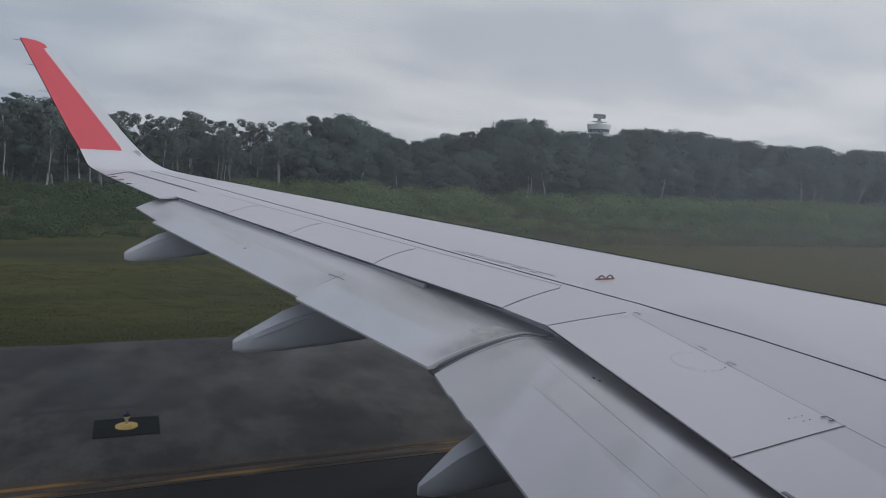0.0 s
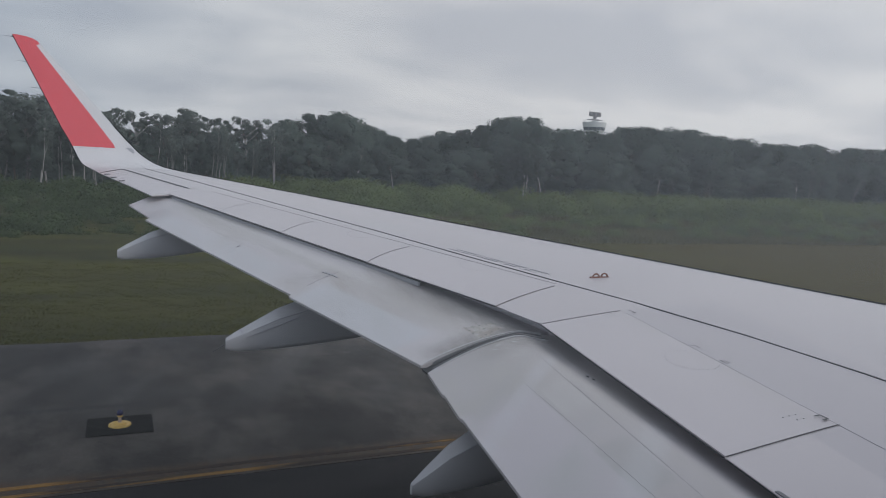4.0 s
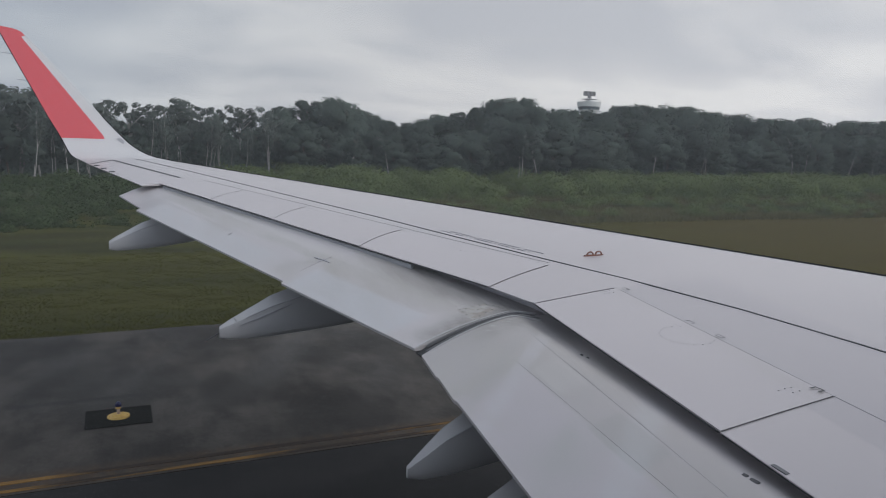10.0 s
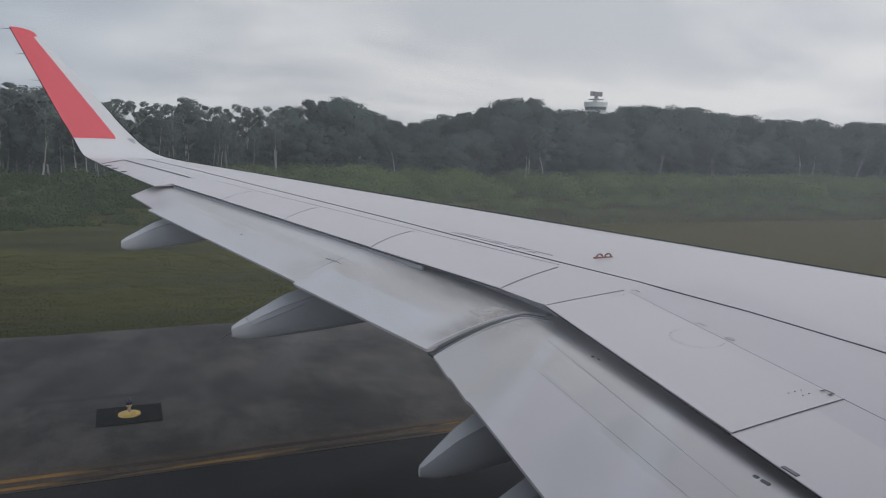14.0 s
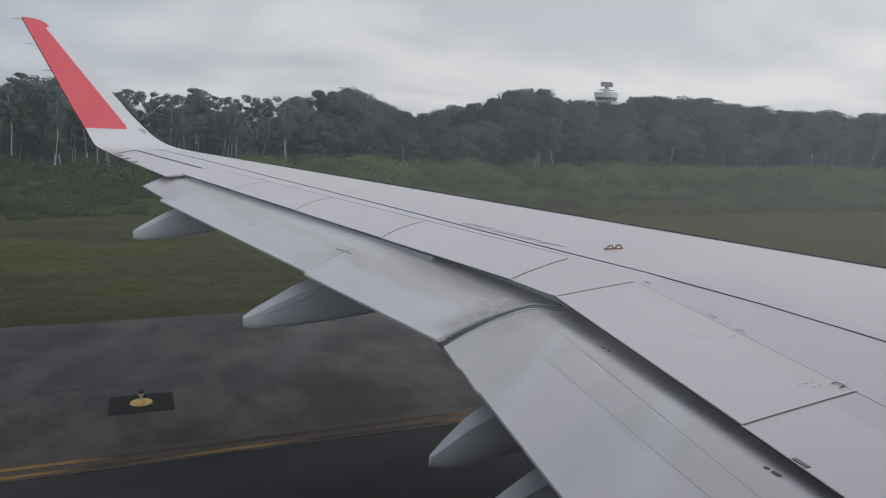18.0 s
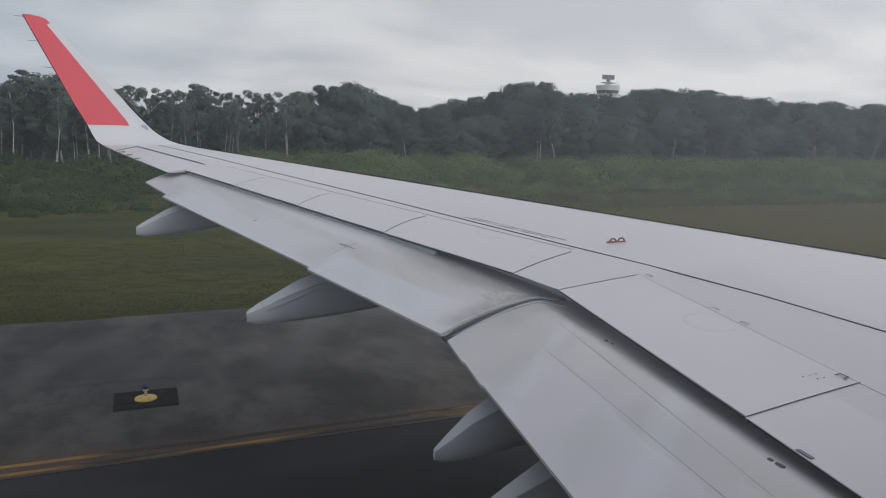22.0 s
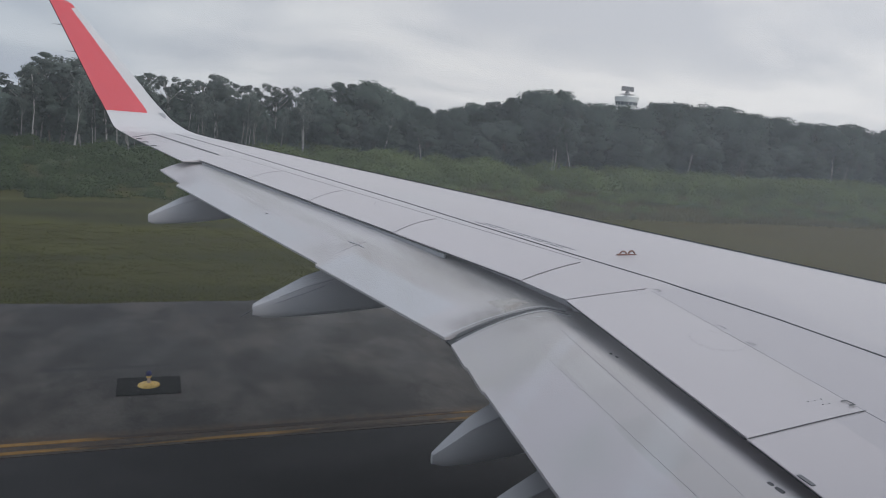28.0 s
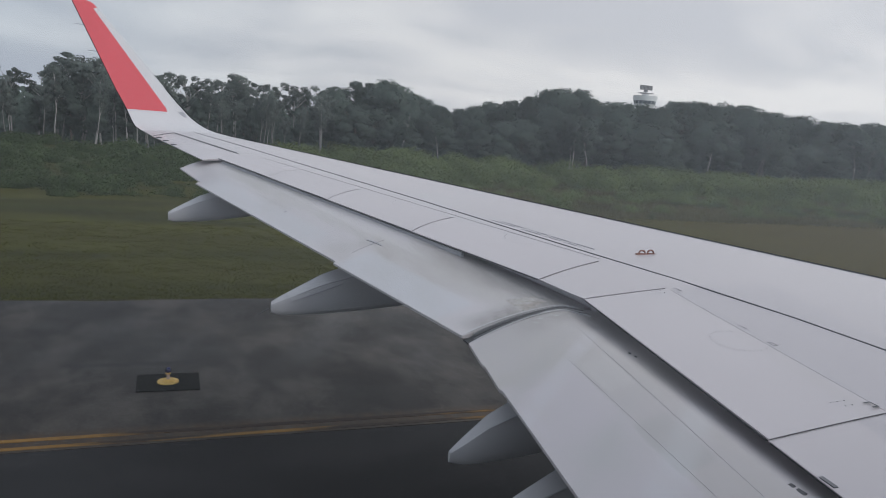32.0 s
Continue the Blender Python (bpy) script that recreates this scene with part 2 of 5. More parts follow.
M_SKIN = zoned(M_SKIN, 0.148, 0.713, 1.0, (
    (-0.2, 0.9, -2.0, 6.25, (0.392, 0.362, 0.386), 0.9, 0.02, 0.1, 0.25),
    # the wing root's dimmer light, put into the paint
    (1.0, 6.0, -2.0, 5.2, (0.392, 0.365, 0.385), 0.85, 0.1, 1.2, 0.4)))
M_SPOIL = zoned(M_SPOIL, 0.148, 0.713, 1.0, (
    # inboard end toned down for the same dimness at the root
    (-2.0, 0.4, -2.0, 4.155, (0.415, 0.384, 0.402), 0.95, 0.1, 0.01, 0.25),
    (-0.12, 0.02, 4.1, 6.3, (0.44, 0.405, 0.412), 0.8, 0.04, 0.1, 0.8)))
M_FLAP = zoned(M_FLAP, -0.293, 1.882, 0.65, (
    (0.0, 0.5, 6.75, 8.25, (0.52, 0.52, 0.545), 0.7, 0.05, 0.06, 0.3),
    (-0.1, 0.45, 8.9, 12.1, (0.52, 0.515, 0.53), 0.6, 0.08, 0.3, 0.5),
    (0.62, 0.84, 6.8, 12.2, (0.428, 0.402, 0.388), 0.8, 0.05, 0.4, 0.55),
    (0.84, 0.97, 7.0, 12.6, (0.53, 0.515, 0.50), 0.5, 0.04, 0.4, 0.8),
    (0.2, 0.62, 8.35, 8.7, (0.40, 0.375, 0.36), 0.5, 0.15, 0.12, 0.8),
    (0.505, 0.525, 9.6, 12.3, (0.36, 0.34, 0.325), 0.6, 0.012, 0.3, 0.5),
    (0.45, 0.78, 8.40, 8.52, (0.38, 0.355, 0.34), 0.6, 0.08, 0.06, 0.4),
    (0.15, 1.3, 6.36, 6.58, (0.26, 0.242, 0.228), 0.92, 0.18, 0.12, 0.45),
    # darker towards the nose below the fixed edge
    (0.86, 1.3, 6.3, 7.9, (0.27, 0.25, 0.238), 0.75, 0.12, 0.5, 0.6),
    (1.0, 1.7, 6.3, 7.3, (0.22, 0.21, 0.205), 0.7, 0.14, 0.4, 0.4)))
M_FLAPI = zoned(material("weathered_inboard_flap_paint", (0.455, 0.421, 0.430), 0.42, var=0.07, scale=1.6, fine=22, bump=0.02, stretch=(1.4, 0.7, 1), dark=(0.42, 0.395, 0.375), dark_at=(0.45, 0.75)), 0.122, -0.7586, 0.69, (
    (-0.2, 0.62, 0.0, 5.55, (0.482, 0.443, 0.464), 0.95, 0.014, 0.05, 0.35),
    (0.64, 1.06, 2.0, 6.2, (0.428, 0.395, 0.388), 0.8, 0.03, 0.15, 0.5),
    (0.66, 0.92, 5.02, 5.42, (0.50, 0.475, 0.468), 0.6, 0.02, 0.04, 0.6),
    (0.60, 0.88, 4.20, 4.66, (0.385, 0.366, 0.362), 0.9, 0.015, 0.03, 0.4),
    (0.66, 0.84, 3.40, 3.85, (0.50, 0.475, 0.468), 0.55, 0.02, 0.04, 0.6),
    (0.05, 0.66, 5.42, 5.66, (0.40, 0.376, 0.358), 0.75, 0.12, 0.09, 0.7),
    (0.05, 0.60, 4.35, 4.75, (0.425, 0.408, 0.405), 0.75, 0.2, 0.14, 0.7),
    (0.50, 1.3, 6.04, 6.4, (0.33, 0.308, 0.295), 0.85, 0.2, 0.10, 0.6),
    # darker on the nose near the kink
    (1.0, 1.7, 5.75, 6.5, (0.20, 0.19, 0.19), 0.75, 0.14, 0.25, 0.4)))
M_FAIR = material("fairing_grey_paint", (0.47, 0.46, 0.475), 0.42, var=0.06, scale=2.0, fine=25, bump=0.02, dark=(0.36, 0.355, 0.36), dark_at=(0.5, 0.8))
M_STAIN = material("brown_soot_streaks", (0.475, 0.45, 0.43), 0.55, var=0.1, scale=3.5, fine=30, bump=0.02, stretch=(3.0, 0.4, 1), dark=(0.36, 0.325, 0.295), dark_at=(0.42, 0.66))
M_WORN = material("worn_bright_paint", (0.56, 0.55, 0.55), 0.5, var=0.1, scale=20, fine=60, bump=0.02, dark=(0.40, 0.37, 0.34), dark_at=(0.5, 0.65))
M_BAY = material("pale_bay_primer", (0.74, 0.70, 0.76), 0.7, var=0.2, bump=0.05)
M_SEAL = material("dark_sealant", (0.05, 0.05, 0.055), 0.8, var=0.15, bump=0.0)
M_SEALF = material("faint_grey_sealant", (0.435, 0.41, 0.425), 0.6, var=0.15, scale=3, fine=12, bump=0.0)
M_SEALJ = material("flap_joint_sealant", (0.432, 0.408, 0.412), 0.7, var=0.3, scale=2.5, fine=14, bump=0.0)
M_SLAB = material("grey_weathered_slab", (0.36, 0.355, 0.34), 0.9, var=0.2, scale=5, fine=40, bump=0.2)
M_SEALH = material("pale_hinge_sealant", (0.448, 0.424, 0.443), 0.6, var=0.1, bump=0.0)
M_BRACKET = material("dark_grey_bracket_paint", (0.13, 0.13, 0.14), 0.6, var=0.1, bump=0.0)
M_SEALG = material("grey_sealant", (0.32, 0.32, 0.34), 0.7, var=0.15, bump=0.0)
M_RED = material("red_livery_paint", (0.60, 0.060, 0.075), 0.4, var=0.05, scale=1.2, fine=12, bump=0.0)
M_HULL = material("grey_hull_paint", (0.20, 0.192, 0.195), 0.4, var=0.04, scale=1.0, bump=0.0)
M_WHITE = material("white_livery_paint", (0.575, 0.556, 0.566), 0.35, var=0.03, scale=1.2, fine=12, bump=0.0)
M_ORANGE = material("faded_orange_paint", (0.21, 0.085, 0.058), 0.5, var=0.15, scale=20, bump=0.05)
M_MARK = material("black_marking", (0.06, 0.06, 0.065), 0.6, var=0.1, bump=0.0)
M_TEXT = material("grey_placard_print", (0.25, 0.25, 0.27), 0.6, var=0.1, bump=0.0)
M_PATCH = material("stained_bare_patch", (0.41, 0.385, 0.365), 0.6, var=0.14, scale=26, fine=90, bump=0.1, dark=(0.34, 0.30, 0.27), dark_at=(0.5, 0.66))
M_RUBBER = material("black_rubber", (0.03, 0.03, 0.032), 0.7, var=0.2, bump=0.05)
M_SLAT = material("matt_black_edge_line", (0.010, 0.010, 0.011), 1.0, var=0.3, scale=3, fine=20, bump=0.0, spec=0.0)
M_STEEL = material("bare_steel", (0.45, 0.45, 0.47), 0.35, metal=1.0, var=0.1, bump=0.02)
M_CABIN = material("cabin_trim", (0.3, 0.3, 0.3), 0.7, var=0.05, bump=0.0)
M_ASPH = material("worn_asphalt", (0.0130, 0.0126, 0.0132), 0.8, var=0.3, scale=1.2, fine=14, bump=0.1, stretch=(0.35, 1.0, 1), dark=(0.021, 0.020, 0.0205), dark_at=(0.45, 0.7), spec=0.13)
M_SHOULD = material("shoulder_asphalt", (0.0165, 0.0142, 0.0122), 0.65, var=0.55, scale=1.6, fine=24, bump=0.14, stretch=(0.95, 0.5, 1), dark=(0.052, 0.045, 0.039), dark_at=(0.44, 0.62), spec=0.115)
M_FLAPI = zoned(M_FLAPI, 1.2, -6.52, 1.0, (
    (-0.06, 0.05, 5.15, 5.95, (0.40, 0.382, 0.378), 0.55, 0.07, 0.2, 0.5),
    (0.16, 0.34, 5.0, 5.8, (0.52, 0.50, 0.52), 0.55, 0.05, 0.2, 0.5),
    (0.97, 1.08, 4.3, 5.0, (0.41, 0.395, 0.392), 0.5, 0.07, 0.2, 0.5),
    (1.45, 1.7, 3.9, 4.7, (0.53, 0.525, 0.54), 0.45, 0.07, 0.2, 0.5)))
M_SHOULD = zoned(M_SHOULD, 0.45, -6.28, 1.0, (
    (-0.35, 0.45, 14.4, 18.3, (0.085, 0.081, 0.078), 0.5, 0.35, 0.9, 0.35),
    # pale diagonal streaks: wet sheen and cloud reflection painted as colour
    (2.1, 2.6, 13.0, 18.0, (0.06, 0.056, 0.053), 0.5, 0.3, 1.2, 0.6),
    (-2.6, -2.2, 14.0, 18.5, (0.06, 0.056, 0.053), 0.5, 0.25, 1.2, 0.6),
    (-4.6, -4.0, 13.0, 18.5, (0.055, 0.05, 0.047), 0.5, 0.35, 1.2, 0.6)))
M_SHOULD = zoned(M_SHOULD, 0.0, 0.0, 1.0, (
    (-3.6, -1.5, 14.5, 14.68, (0.012, 0.011, 0.011), 0.9, 0.2, 0.05, 0.35),
    (0.7, 1.3, 12.74, 12.80, (0.010, 0.010, 0.010), 0.8, 0.1, 0.02, 0.6),
    (-140.0, 90.0, 11.32, 11.85, (0.056, 0.032, 0.016), 0.85, 0.3, 0.12, 0.7)))


def sheen(m, lo, hi, scale, stretch):
    """Lets damp and dry patches differ in gloss."""
    n, l = m.node_tree.nodes, m.node_tree.links
    co, mp, nz, mr = (n.new(k) for k in ("ShaderNodeTexCoord", "ShaderNodeMapping", "ShaderNodeTexNoise", "ShaderNodeMapRange"))
    mp.inputs["Scale"].default_value = stretch
    nz.inputs["Scale"].default_value, nz.inputs["Detail"].default_value, nz.inputs["Roughness"].default_value = scale, 5, 0.55
    mr.inputs["From Min"].default_value, mr.inputs["From Max"].default_value = 0.35, 0.65
    mr.inputs["To Min"].default_value, mr.inputs["To Max"].default_value = lo, hi
    l.new(co.outputs["Object"], mp.inputs[0]); l.new(mp.outputs[0], nz.inputs["Vector"])
    l.new(nz.outputs["Fac"], mr.inputs[0]); l.new(mr.outputs[0], n["Principled BSDF"].inputs["Roughness"])
    return m


sheen(M_SHOULD, 0.48, 0.66, 0.35, (0.8, 0.6, 1))
sheen(M_ASPH, 0.6, 0.85, 0.4, (0.5, 0.8, 1))
M_REPAIR = material("black_repair_asphalt", (0.013, 0.013, 0.012), 0.9, var=0.25, scale=4, fine=30, bump=0.15, spec=0.05)
M_WET = material("wet_asphalt", (0.012, 0.0115, 0.0115), 0.4, var=0.2, scale=1.2, fine=14, bump=0.02, spec=0.2)
M_TAR = material("tar_joint", (0.02, 0.02, 0.021), 0.6, var=0.2, bump=0.1, spec=0.1)
M_APRON = zoned(material("stained_apron_concrete", (0.17, 0.15, 0.13), 0.85, var=0.25, scale=0.5, fine=9, bump=0.15, stretch=(0.2, 1.0, 1), dark=(0.075, 0.068, 0.062), dark_at=(0.42, 0.68)), 0.0, 0.0, 1.0, (
    (-330, -172, 4.0, 5.2, (0.30, 0.28, 0.26), 0.5, 0.5, 0.3, 0.8),))
M_CONC = material("pale_concrete", (0.42, 0.40, 0.36), 0.9, var=0.2, scale=5, fine=40, bump=0.3, dark=(0.2, 0.19, 0.17), dark_at=(0.5, 0.7))
M_YPAINT = material("worn_yellow_paint", (0.20, 0.108, 0.026), 0.8, var=0.4, scale=5.0, fine=40, bump=0.1, stretch=(0.22, 1.6, 1), dark=(0.032, 0.023, 0.016), dark_at=(0.40, 0.56), spec=0.2)
M_YLIGHT = material("yellow_light_paint", (0.55, 0.36, 0.09), 0.6, var=0.25, scale=14, fine=60, bump=0.05, dark=(0.36, 0.22, 0.05), dark_at=(0.5, 0.7))
M_GRASS = material("mown_grass", (0.048, 0.0465, 0.006), 0.95, var=0.42, scale=0.5, fine=5, bump=0.2, stretch=(0.3, 1.0, 1), dark=(0.026, 0.029, 0.0045), dark_at=(0.42, 0.66), spec=0.1)
# browner towards the right: that side's warm haze, put into the grass colour
M_GRASS = zoned(M_GRASS, 0.62, 3.0, 1.0, (
    (0.0, 900.0, 10.0, 60.0, (0.062, 0.046, 0.010), 0.85, 9.0, 6.0, 0.35),))
M_BLADE = material("grass_blades", (0.085, 0.083, 0.030), 0.8, var=0.15, island=0.15, leafy=0.5)
M_LAWN = material("lawn_blades", (0.068, 0.069, 0.009), 0.85, var=0.2, scale=0.6, fine=5, island=0.3, spec=0.1, leafy=0.4)
M_DRY = material("dry_tall_grass", (0.118, 0.112, 0.062), 0.85, scale=0.12, fine=0.8, spec=0.2, var=0.35, island=0.12, leafy=0.4)
M_SHRUB = material("shrub_leaves", (0.098, 0.124, 0.064), 0.8, scale=0.13, fine=0.9, spec=0.1, var=0.34, island=0.12, rnd=0.2, leafy=0.4)
M_BUSH = material("bush_leaves", (0.128, 0.160, 0.068), 0.8, scale=0.2, fine=1.2, spec=0.1, var=0.35, island=0.1, leafy=0.4)
# darker copy of the bush leaves: the left side's dimness put into colour
M_SHRUB_DARK = material("darkened_bush_leaves", (0.062, 0.088, 0.036), 0.8, scale=0.3, fine=1.4, spec=0.1, var=0.4, island=0.12, leafy=0.35)
M_LEAF = material("tree_leaves", (0.094, 0.119, 0.101), 0.85, spec=0.05, scale=0.25, fine=1.6, var=0.22, island=0.05, rnd=0.28, leafy=0.35)
M_LEAF2 = material("pale_tree_leaves", (0.112, 0.132, 0.118), 0.85, spec=0.05, scale=0.3, fine=2.0, var=0.18, island=0.06, rnd=0.24, leafy=0.35)
M_BARK = material("dark_bark", (0.10, 0.085, 0.07), 0.9, var=0.3, scale=3, bump=0.3)
M_PALE = material("pale_bark", (0.27, 0.262, 0.248), 0.9, var=0.25, scale=3, bump=0.3, rnd=0.35)
M_TWHITE = material("tower_white_paint", (0.68, 0.69, 0.70), 0.6, var=0.06, scale=0.5, fine=6, bump=0.02)
M_TSTEEL = material("tower_grey_steel", (0.22, 0.22, 0.23), 0.6, var=0.15, scale=1.0, bump=0.02)
M_TGLASS = material("tower_tinted_glass", (0.12, 0.14, 0.16), 0.25, var=0.1, bump=0.0)
M_SIGN = material("sign_yellow_face", (0.62, 0.46, 0.05), 0.5, var=0.06, scale=4, bump=0.0)
M_STEM = material("faded_stem_paint", (0.42, 0.32, 0.26), 0.6, var=0.15, scale=20, bump=0.02)
M_LENS = bpy.data.materials.new("blue_lens_glass")
M_LENS.use_nodes = True
_b = M_LENS.node_tree.nodes["Principled BSDF"]
_b.inputs["Base Color"].default_value = (0.010, 0.014, 0.12, 1)
_b.inputs["Roughness"].default_value = 0.08
_b.inputs["Transmission Weight"].default_value = 0.5

# cabin window acrylic; its daylight-scattering film stands in for distant haze, thicker towards front and top
M_PANE = bpy.data.materials.new("acrylic_pane_haze_veil")
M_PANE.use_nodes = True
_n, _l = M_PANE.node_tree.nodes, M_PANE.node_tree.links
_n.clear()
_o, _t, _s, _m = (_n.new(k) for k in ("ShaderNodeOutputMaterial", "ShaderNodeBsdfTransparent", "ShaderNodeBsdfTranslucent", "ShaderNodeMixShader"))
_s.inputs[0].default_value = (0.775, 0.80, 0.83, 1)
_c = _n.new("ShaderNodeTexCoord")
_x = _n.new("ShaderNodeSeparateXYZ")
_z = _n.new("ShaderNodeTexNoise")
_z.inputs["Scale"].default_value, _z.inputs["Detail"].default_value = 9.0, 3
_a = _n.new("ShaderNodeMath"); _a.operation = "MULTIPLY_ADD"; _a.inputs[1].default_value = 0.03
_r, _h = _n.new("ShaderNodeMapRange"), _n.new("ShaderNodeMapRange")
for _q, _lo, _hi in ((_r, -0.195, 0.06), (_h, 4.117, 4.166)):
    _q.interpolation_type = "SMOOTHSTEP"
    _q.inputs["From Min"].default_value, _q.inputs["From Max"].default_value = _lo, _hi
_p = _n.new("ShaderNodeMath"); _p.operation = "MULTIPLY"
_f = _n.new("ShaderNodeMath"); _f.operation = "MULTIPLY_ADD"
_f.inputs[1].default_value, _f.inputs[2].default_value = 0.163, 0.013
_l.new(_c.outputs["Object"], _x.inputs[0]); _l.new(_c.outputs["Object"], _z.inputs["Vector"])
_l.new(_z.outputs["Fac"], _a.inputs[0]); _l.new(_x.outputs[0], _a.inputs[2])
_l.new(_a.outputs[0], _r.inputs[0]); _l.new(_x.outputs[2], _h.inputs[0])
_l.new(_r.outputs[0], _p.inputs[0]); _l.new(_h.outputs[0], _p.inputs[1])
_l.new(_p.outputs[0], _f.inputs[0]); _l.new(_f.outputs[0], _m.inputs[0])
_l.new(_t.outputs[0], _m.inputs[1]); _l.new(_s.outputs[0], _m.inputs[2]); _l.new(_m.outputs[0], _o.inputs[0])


# ---- mesh helpers ----
def mesh_of(name, verts, faces, mat, smooth=False):
    me = bpy.data.meshes.new(name)
    me.from_pydata([tuple(v) for v in verts], [], faces)
    me.materials.append(mat)
    if smooth:
        me.polygons.foreach_set("use_smooth", [True] * len(me.polygons))
    me.update()
    return me


def part(name, bm, mat, parent, label=""):
    """Links a bmesh as one mesh object under a thing or a part."""
    bmesh.ops.recalc_face_normals(bm, faces=bm.faces)
    me = bpy.data.meshes.new(name)
    bm.to_mesh(me)
    bm.free()
    me.materials.append(mat)
    ob = new(name, me)
    ob.parent = parent
    if label:
        ob["label"] = label
    return ob


def smooth(ob, angle=35):
    ob.data.polygons.foreach_set("use_smooth", [True] * len(ob.data.polygons))
    ob.data.set_sharp_from_angle(angle=radians(angle))
    return ob


def box(x0, y0, z0, x1, y1, z1, bevel=0.0, bm=None):
    bm = bm or bmesh.new()
    r = bmesh.ops.create_cube(bm, size=1, matrix=Matrix.LocRotScale(((x0 + x1) / 2, (y0 + y1) / 2, (z0 + z1) / 2), None, (abs(x1 - x0), abs(y1 - y0), abs(z1 - z0))))
    if bevel:
        bmesh.ops.bevel(bm, geom=list({e for v in r["verts"] for e in v.link_edges}), offset=bevel, segments=2, affect="EDGES")
    return bm


def tube(a, b, r0, r1=None, n=10, bm=None, caps=True):
    bm = bm or bmesh.new()
    a, b = Vector(a), Vector(b)
    d = b - a
    m = Matrix.Translation((a + b) / 2) @ d.to_track_quat("Z", "Y").to_matrix().to_4x4()
    bmesh.ops.create_cone(bm, cap_ends=caps, segments=n, radius1=r0, radius2=r0 if r1 is None else r1, depth=d.length, matrix=m)
    return bm


def grid_faces(nu, nv, closed_v=False):
    out = []
    for i in range(nu - 1):
        for j in range(nv if closed_v else nv - 1):
            k = (j + 1) % nv
            out.append((i * nv + j, (i + 1) * nv + j, (i + 1) * nv + k, i * nv + k))
    return out


def loft(rings, bm=None):
    """A closed body from rings of equal length, with end caps."""
    bm = bm or bmesh.new()
    nv = len(rings[0])
    vs = [bm.verts.new(p) for ring in rings for p in ring]
    for f in grid_faces(len(rings), nv, True):
        bm.faces.new([vs[k] for k in f])
    bm.faces.new(vs[:nv])
    bm.faces.new(vs[-nv:])
    return bm


def strip(pts, width, mat, parent, name, thick=0.004, label="", normal=(0, 0, 1), lift=0.0):
    """A thin raised band along points of a surface."""
    bm = bmesh.new()
    up = Vector(normal)
    rows = []
    for i, q in enumerate(pts):
        q = Vector(q)
        d = (Vector(pts[min(i + 1, len(pts) - 1)]) - Vector(pts[max(i - 1, 0)])).normalized()
        side = d.cross(up).normalized() * width / 2
        rows.append([bm.verts.new(q + side + up * (lift - 0.01)), bm.verts.new(q + side + up * (thick + lift)), bm.verts.new(q - side + up * (thick + lift)), bm.verts.new(q - side + up * (lift - 0.01))])
    for a, b in zip(rows, rows[1:]):
        for i in range(3):
            bm.faces.new((a[i], a[i + 1], b[i + 1], b[i]))
    bm.faces.new(rows[0])
    bm.faces.new(rows[-1][::-1])
    return part(name, bm, mat, parent, label)


# ---- the wing's lines (x ahead along the aircraft, y out along the span) ----
def aft(y):
    """The rear edge of the fixed wing and the spoilers: x, z."""
    x = 0.735 - (y - 6.71) * 0.3325 if y > 6.3 else 0.58 + (y - 4.16) * 0.127 + 0.005
    return x, 2.92 + (y - 4.16) * 0.0795


def crest(y):
    """The highest line of the upper skin near the leading edge: x, z."""
    return 4.13 - (y - 6.11) * 0.5155, 3.19 + (y - 6.11) * 0.0695


def z_up(x, y):
    """Height of the upper skin."""
    xa, za = aft(y)
    xc, zc = crest(y)
    s = (x - xa) / (xc - xa)
    return za + (zc - za) * s + 0.2 * (xc - xa) / 3.5 * s * (1 - s)


def hinge(y):
    """The spoilers' hinge line."""
    if y > 6.27:
        return 1.47 - (y - 7.04) * 0.380 if y > 7.04 else 1.60 - (y - 6.27) * 0.169
    return 1.37 + (y - 4.19) * 0.1106


airliner = tagged(new("airliner"), "light grey passenger jet with red wingtip and lowered flaps", "aircraft")
wing = part("wing", loft([[(x, y, z) for x, z in (
    (hinge(y), z_up(hinge(y), y)),
    *[(hinge(y) + (crest(y)[0] - hinge(y)) * s, z_up(hinge(y) + (crest(y)[0] - hinge(y)) * s, y)) for s in (0.2, 0.4, 0.6, 0.8, 0.92, 1.0)],
    *[(crest(y)[0] + d * c, crest(y)[1] - e * c) for d, e in ((0.12, 0.012), (0.24, 0.045), (0.34, 0.10), (0.40, 0.18), (0.37, 0.26), (0.25, 0.33), (-0.1, 0.42), (-1.0, 0.52)) for c in [1.15 - (y - 2) * 0.043]],
    (hinge(y) + 0.1, z_up(hinge(y), y) - 0.42 * (1.15 - (y - 2) * 0.04)),
    (hinge(y), z_up(hinge(y), y) - 0.06),
)] for y in [1.7, 2.5, 3.3, 4.2, 5.2, 6.2, 7.0, 8.0, 9.0, 10.0, 11.0, 12.0, 13.0, 14.0, 15.0, 15.6, 16.17]]), M_SKIN, airliner, "light grey painted wing upper skin with flush rivets")
smooth(wing, 40)


def plate(x_front, x_back, ys, thick_f, thick_b, zf, lift=0.0):
    """A panel that follows the skin, between two chordwise lines x(y)."""
    rings = []
    for y in ys:
        top = [(x_front(y) + (x_back(y) - x_front(y)) * s, y) for s in (0, 0.25, 0.5, 0.75, 1.0)]
        ring = [(x, yy, zf(x, yy) + lift) for x, yy in top]
        ring += [(x, yy, zf(x, yy) + lift - (thick_f + (thick_b - thick_f) * s)) for (x, yy), s in zip(top[::-1], (1, 0.75, 0.5, 0.25, 0))]
        rings.append(ring)
    return loft(rings)


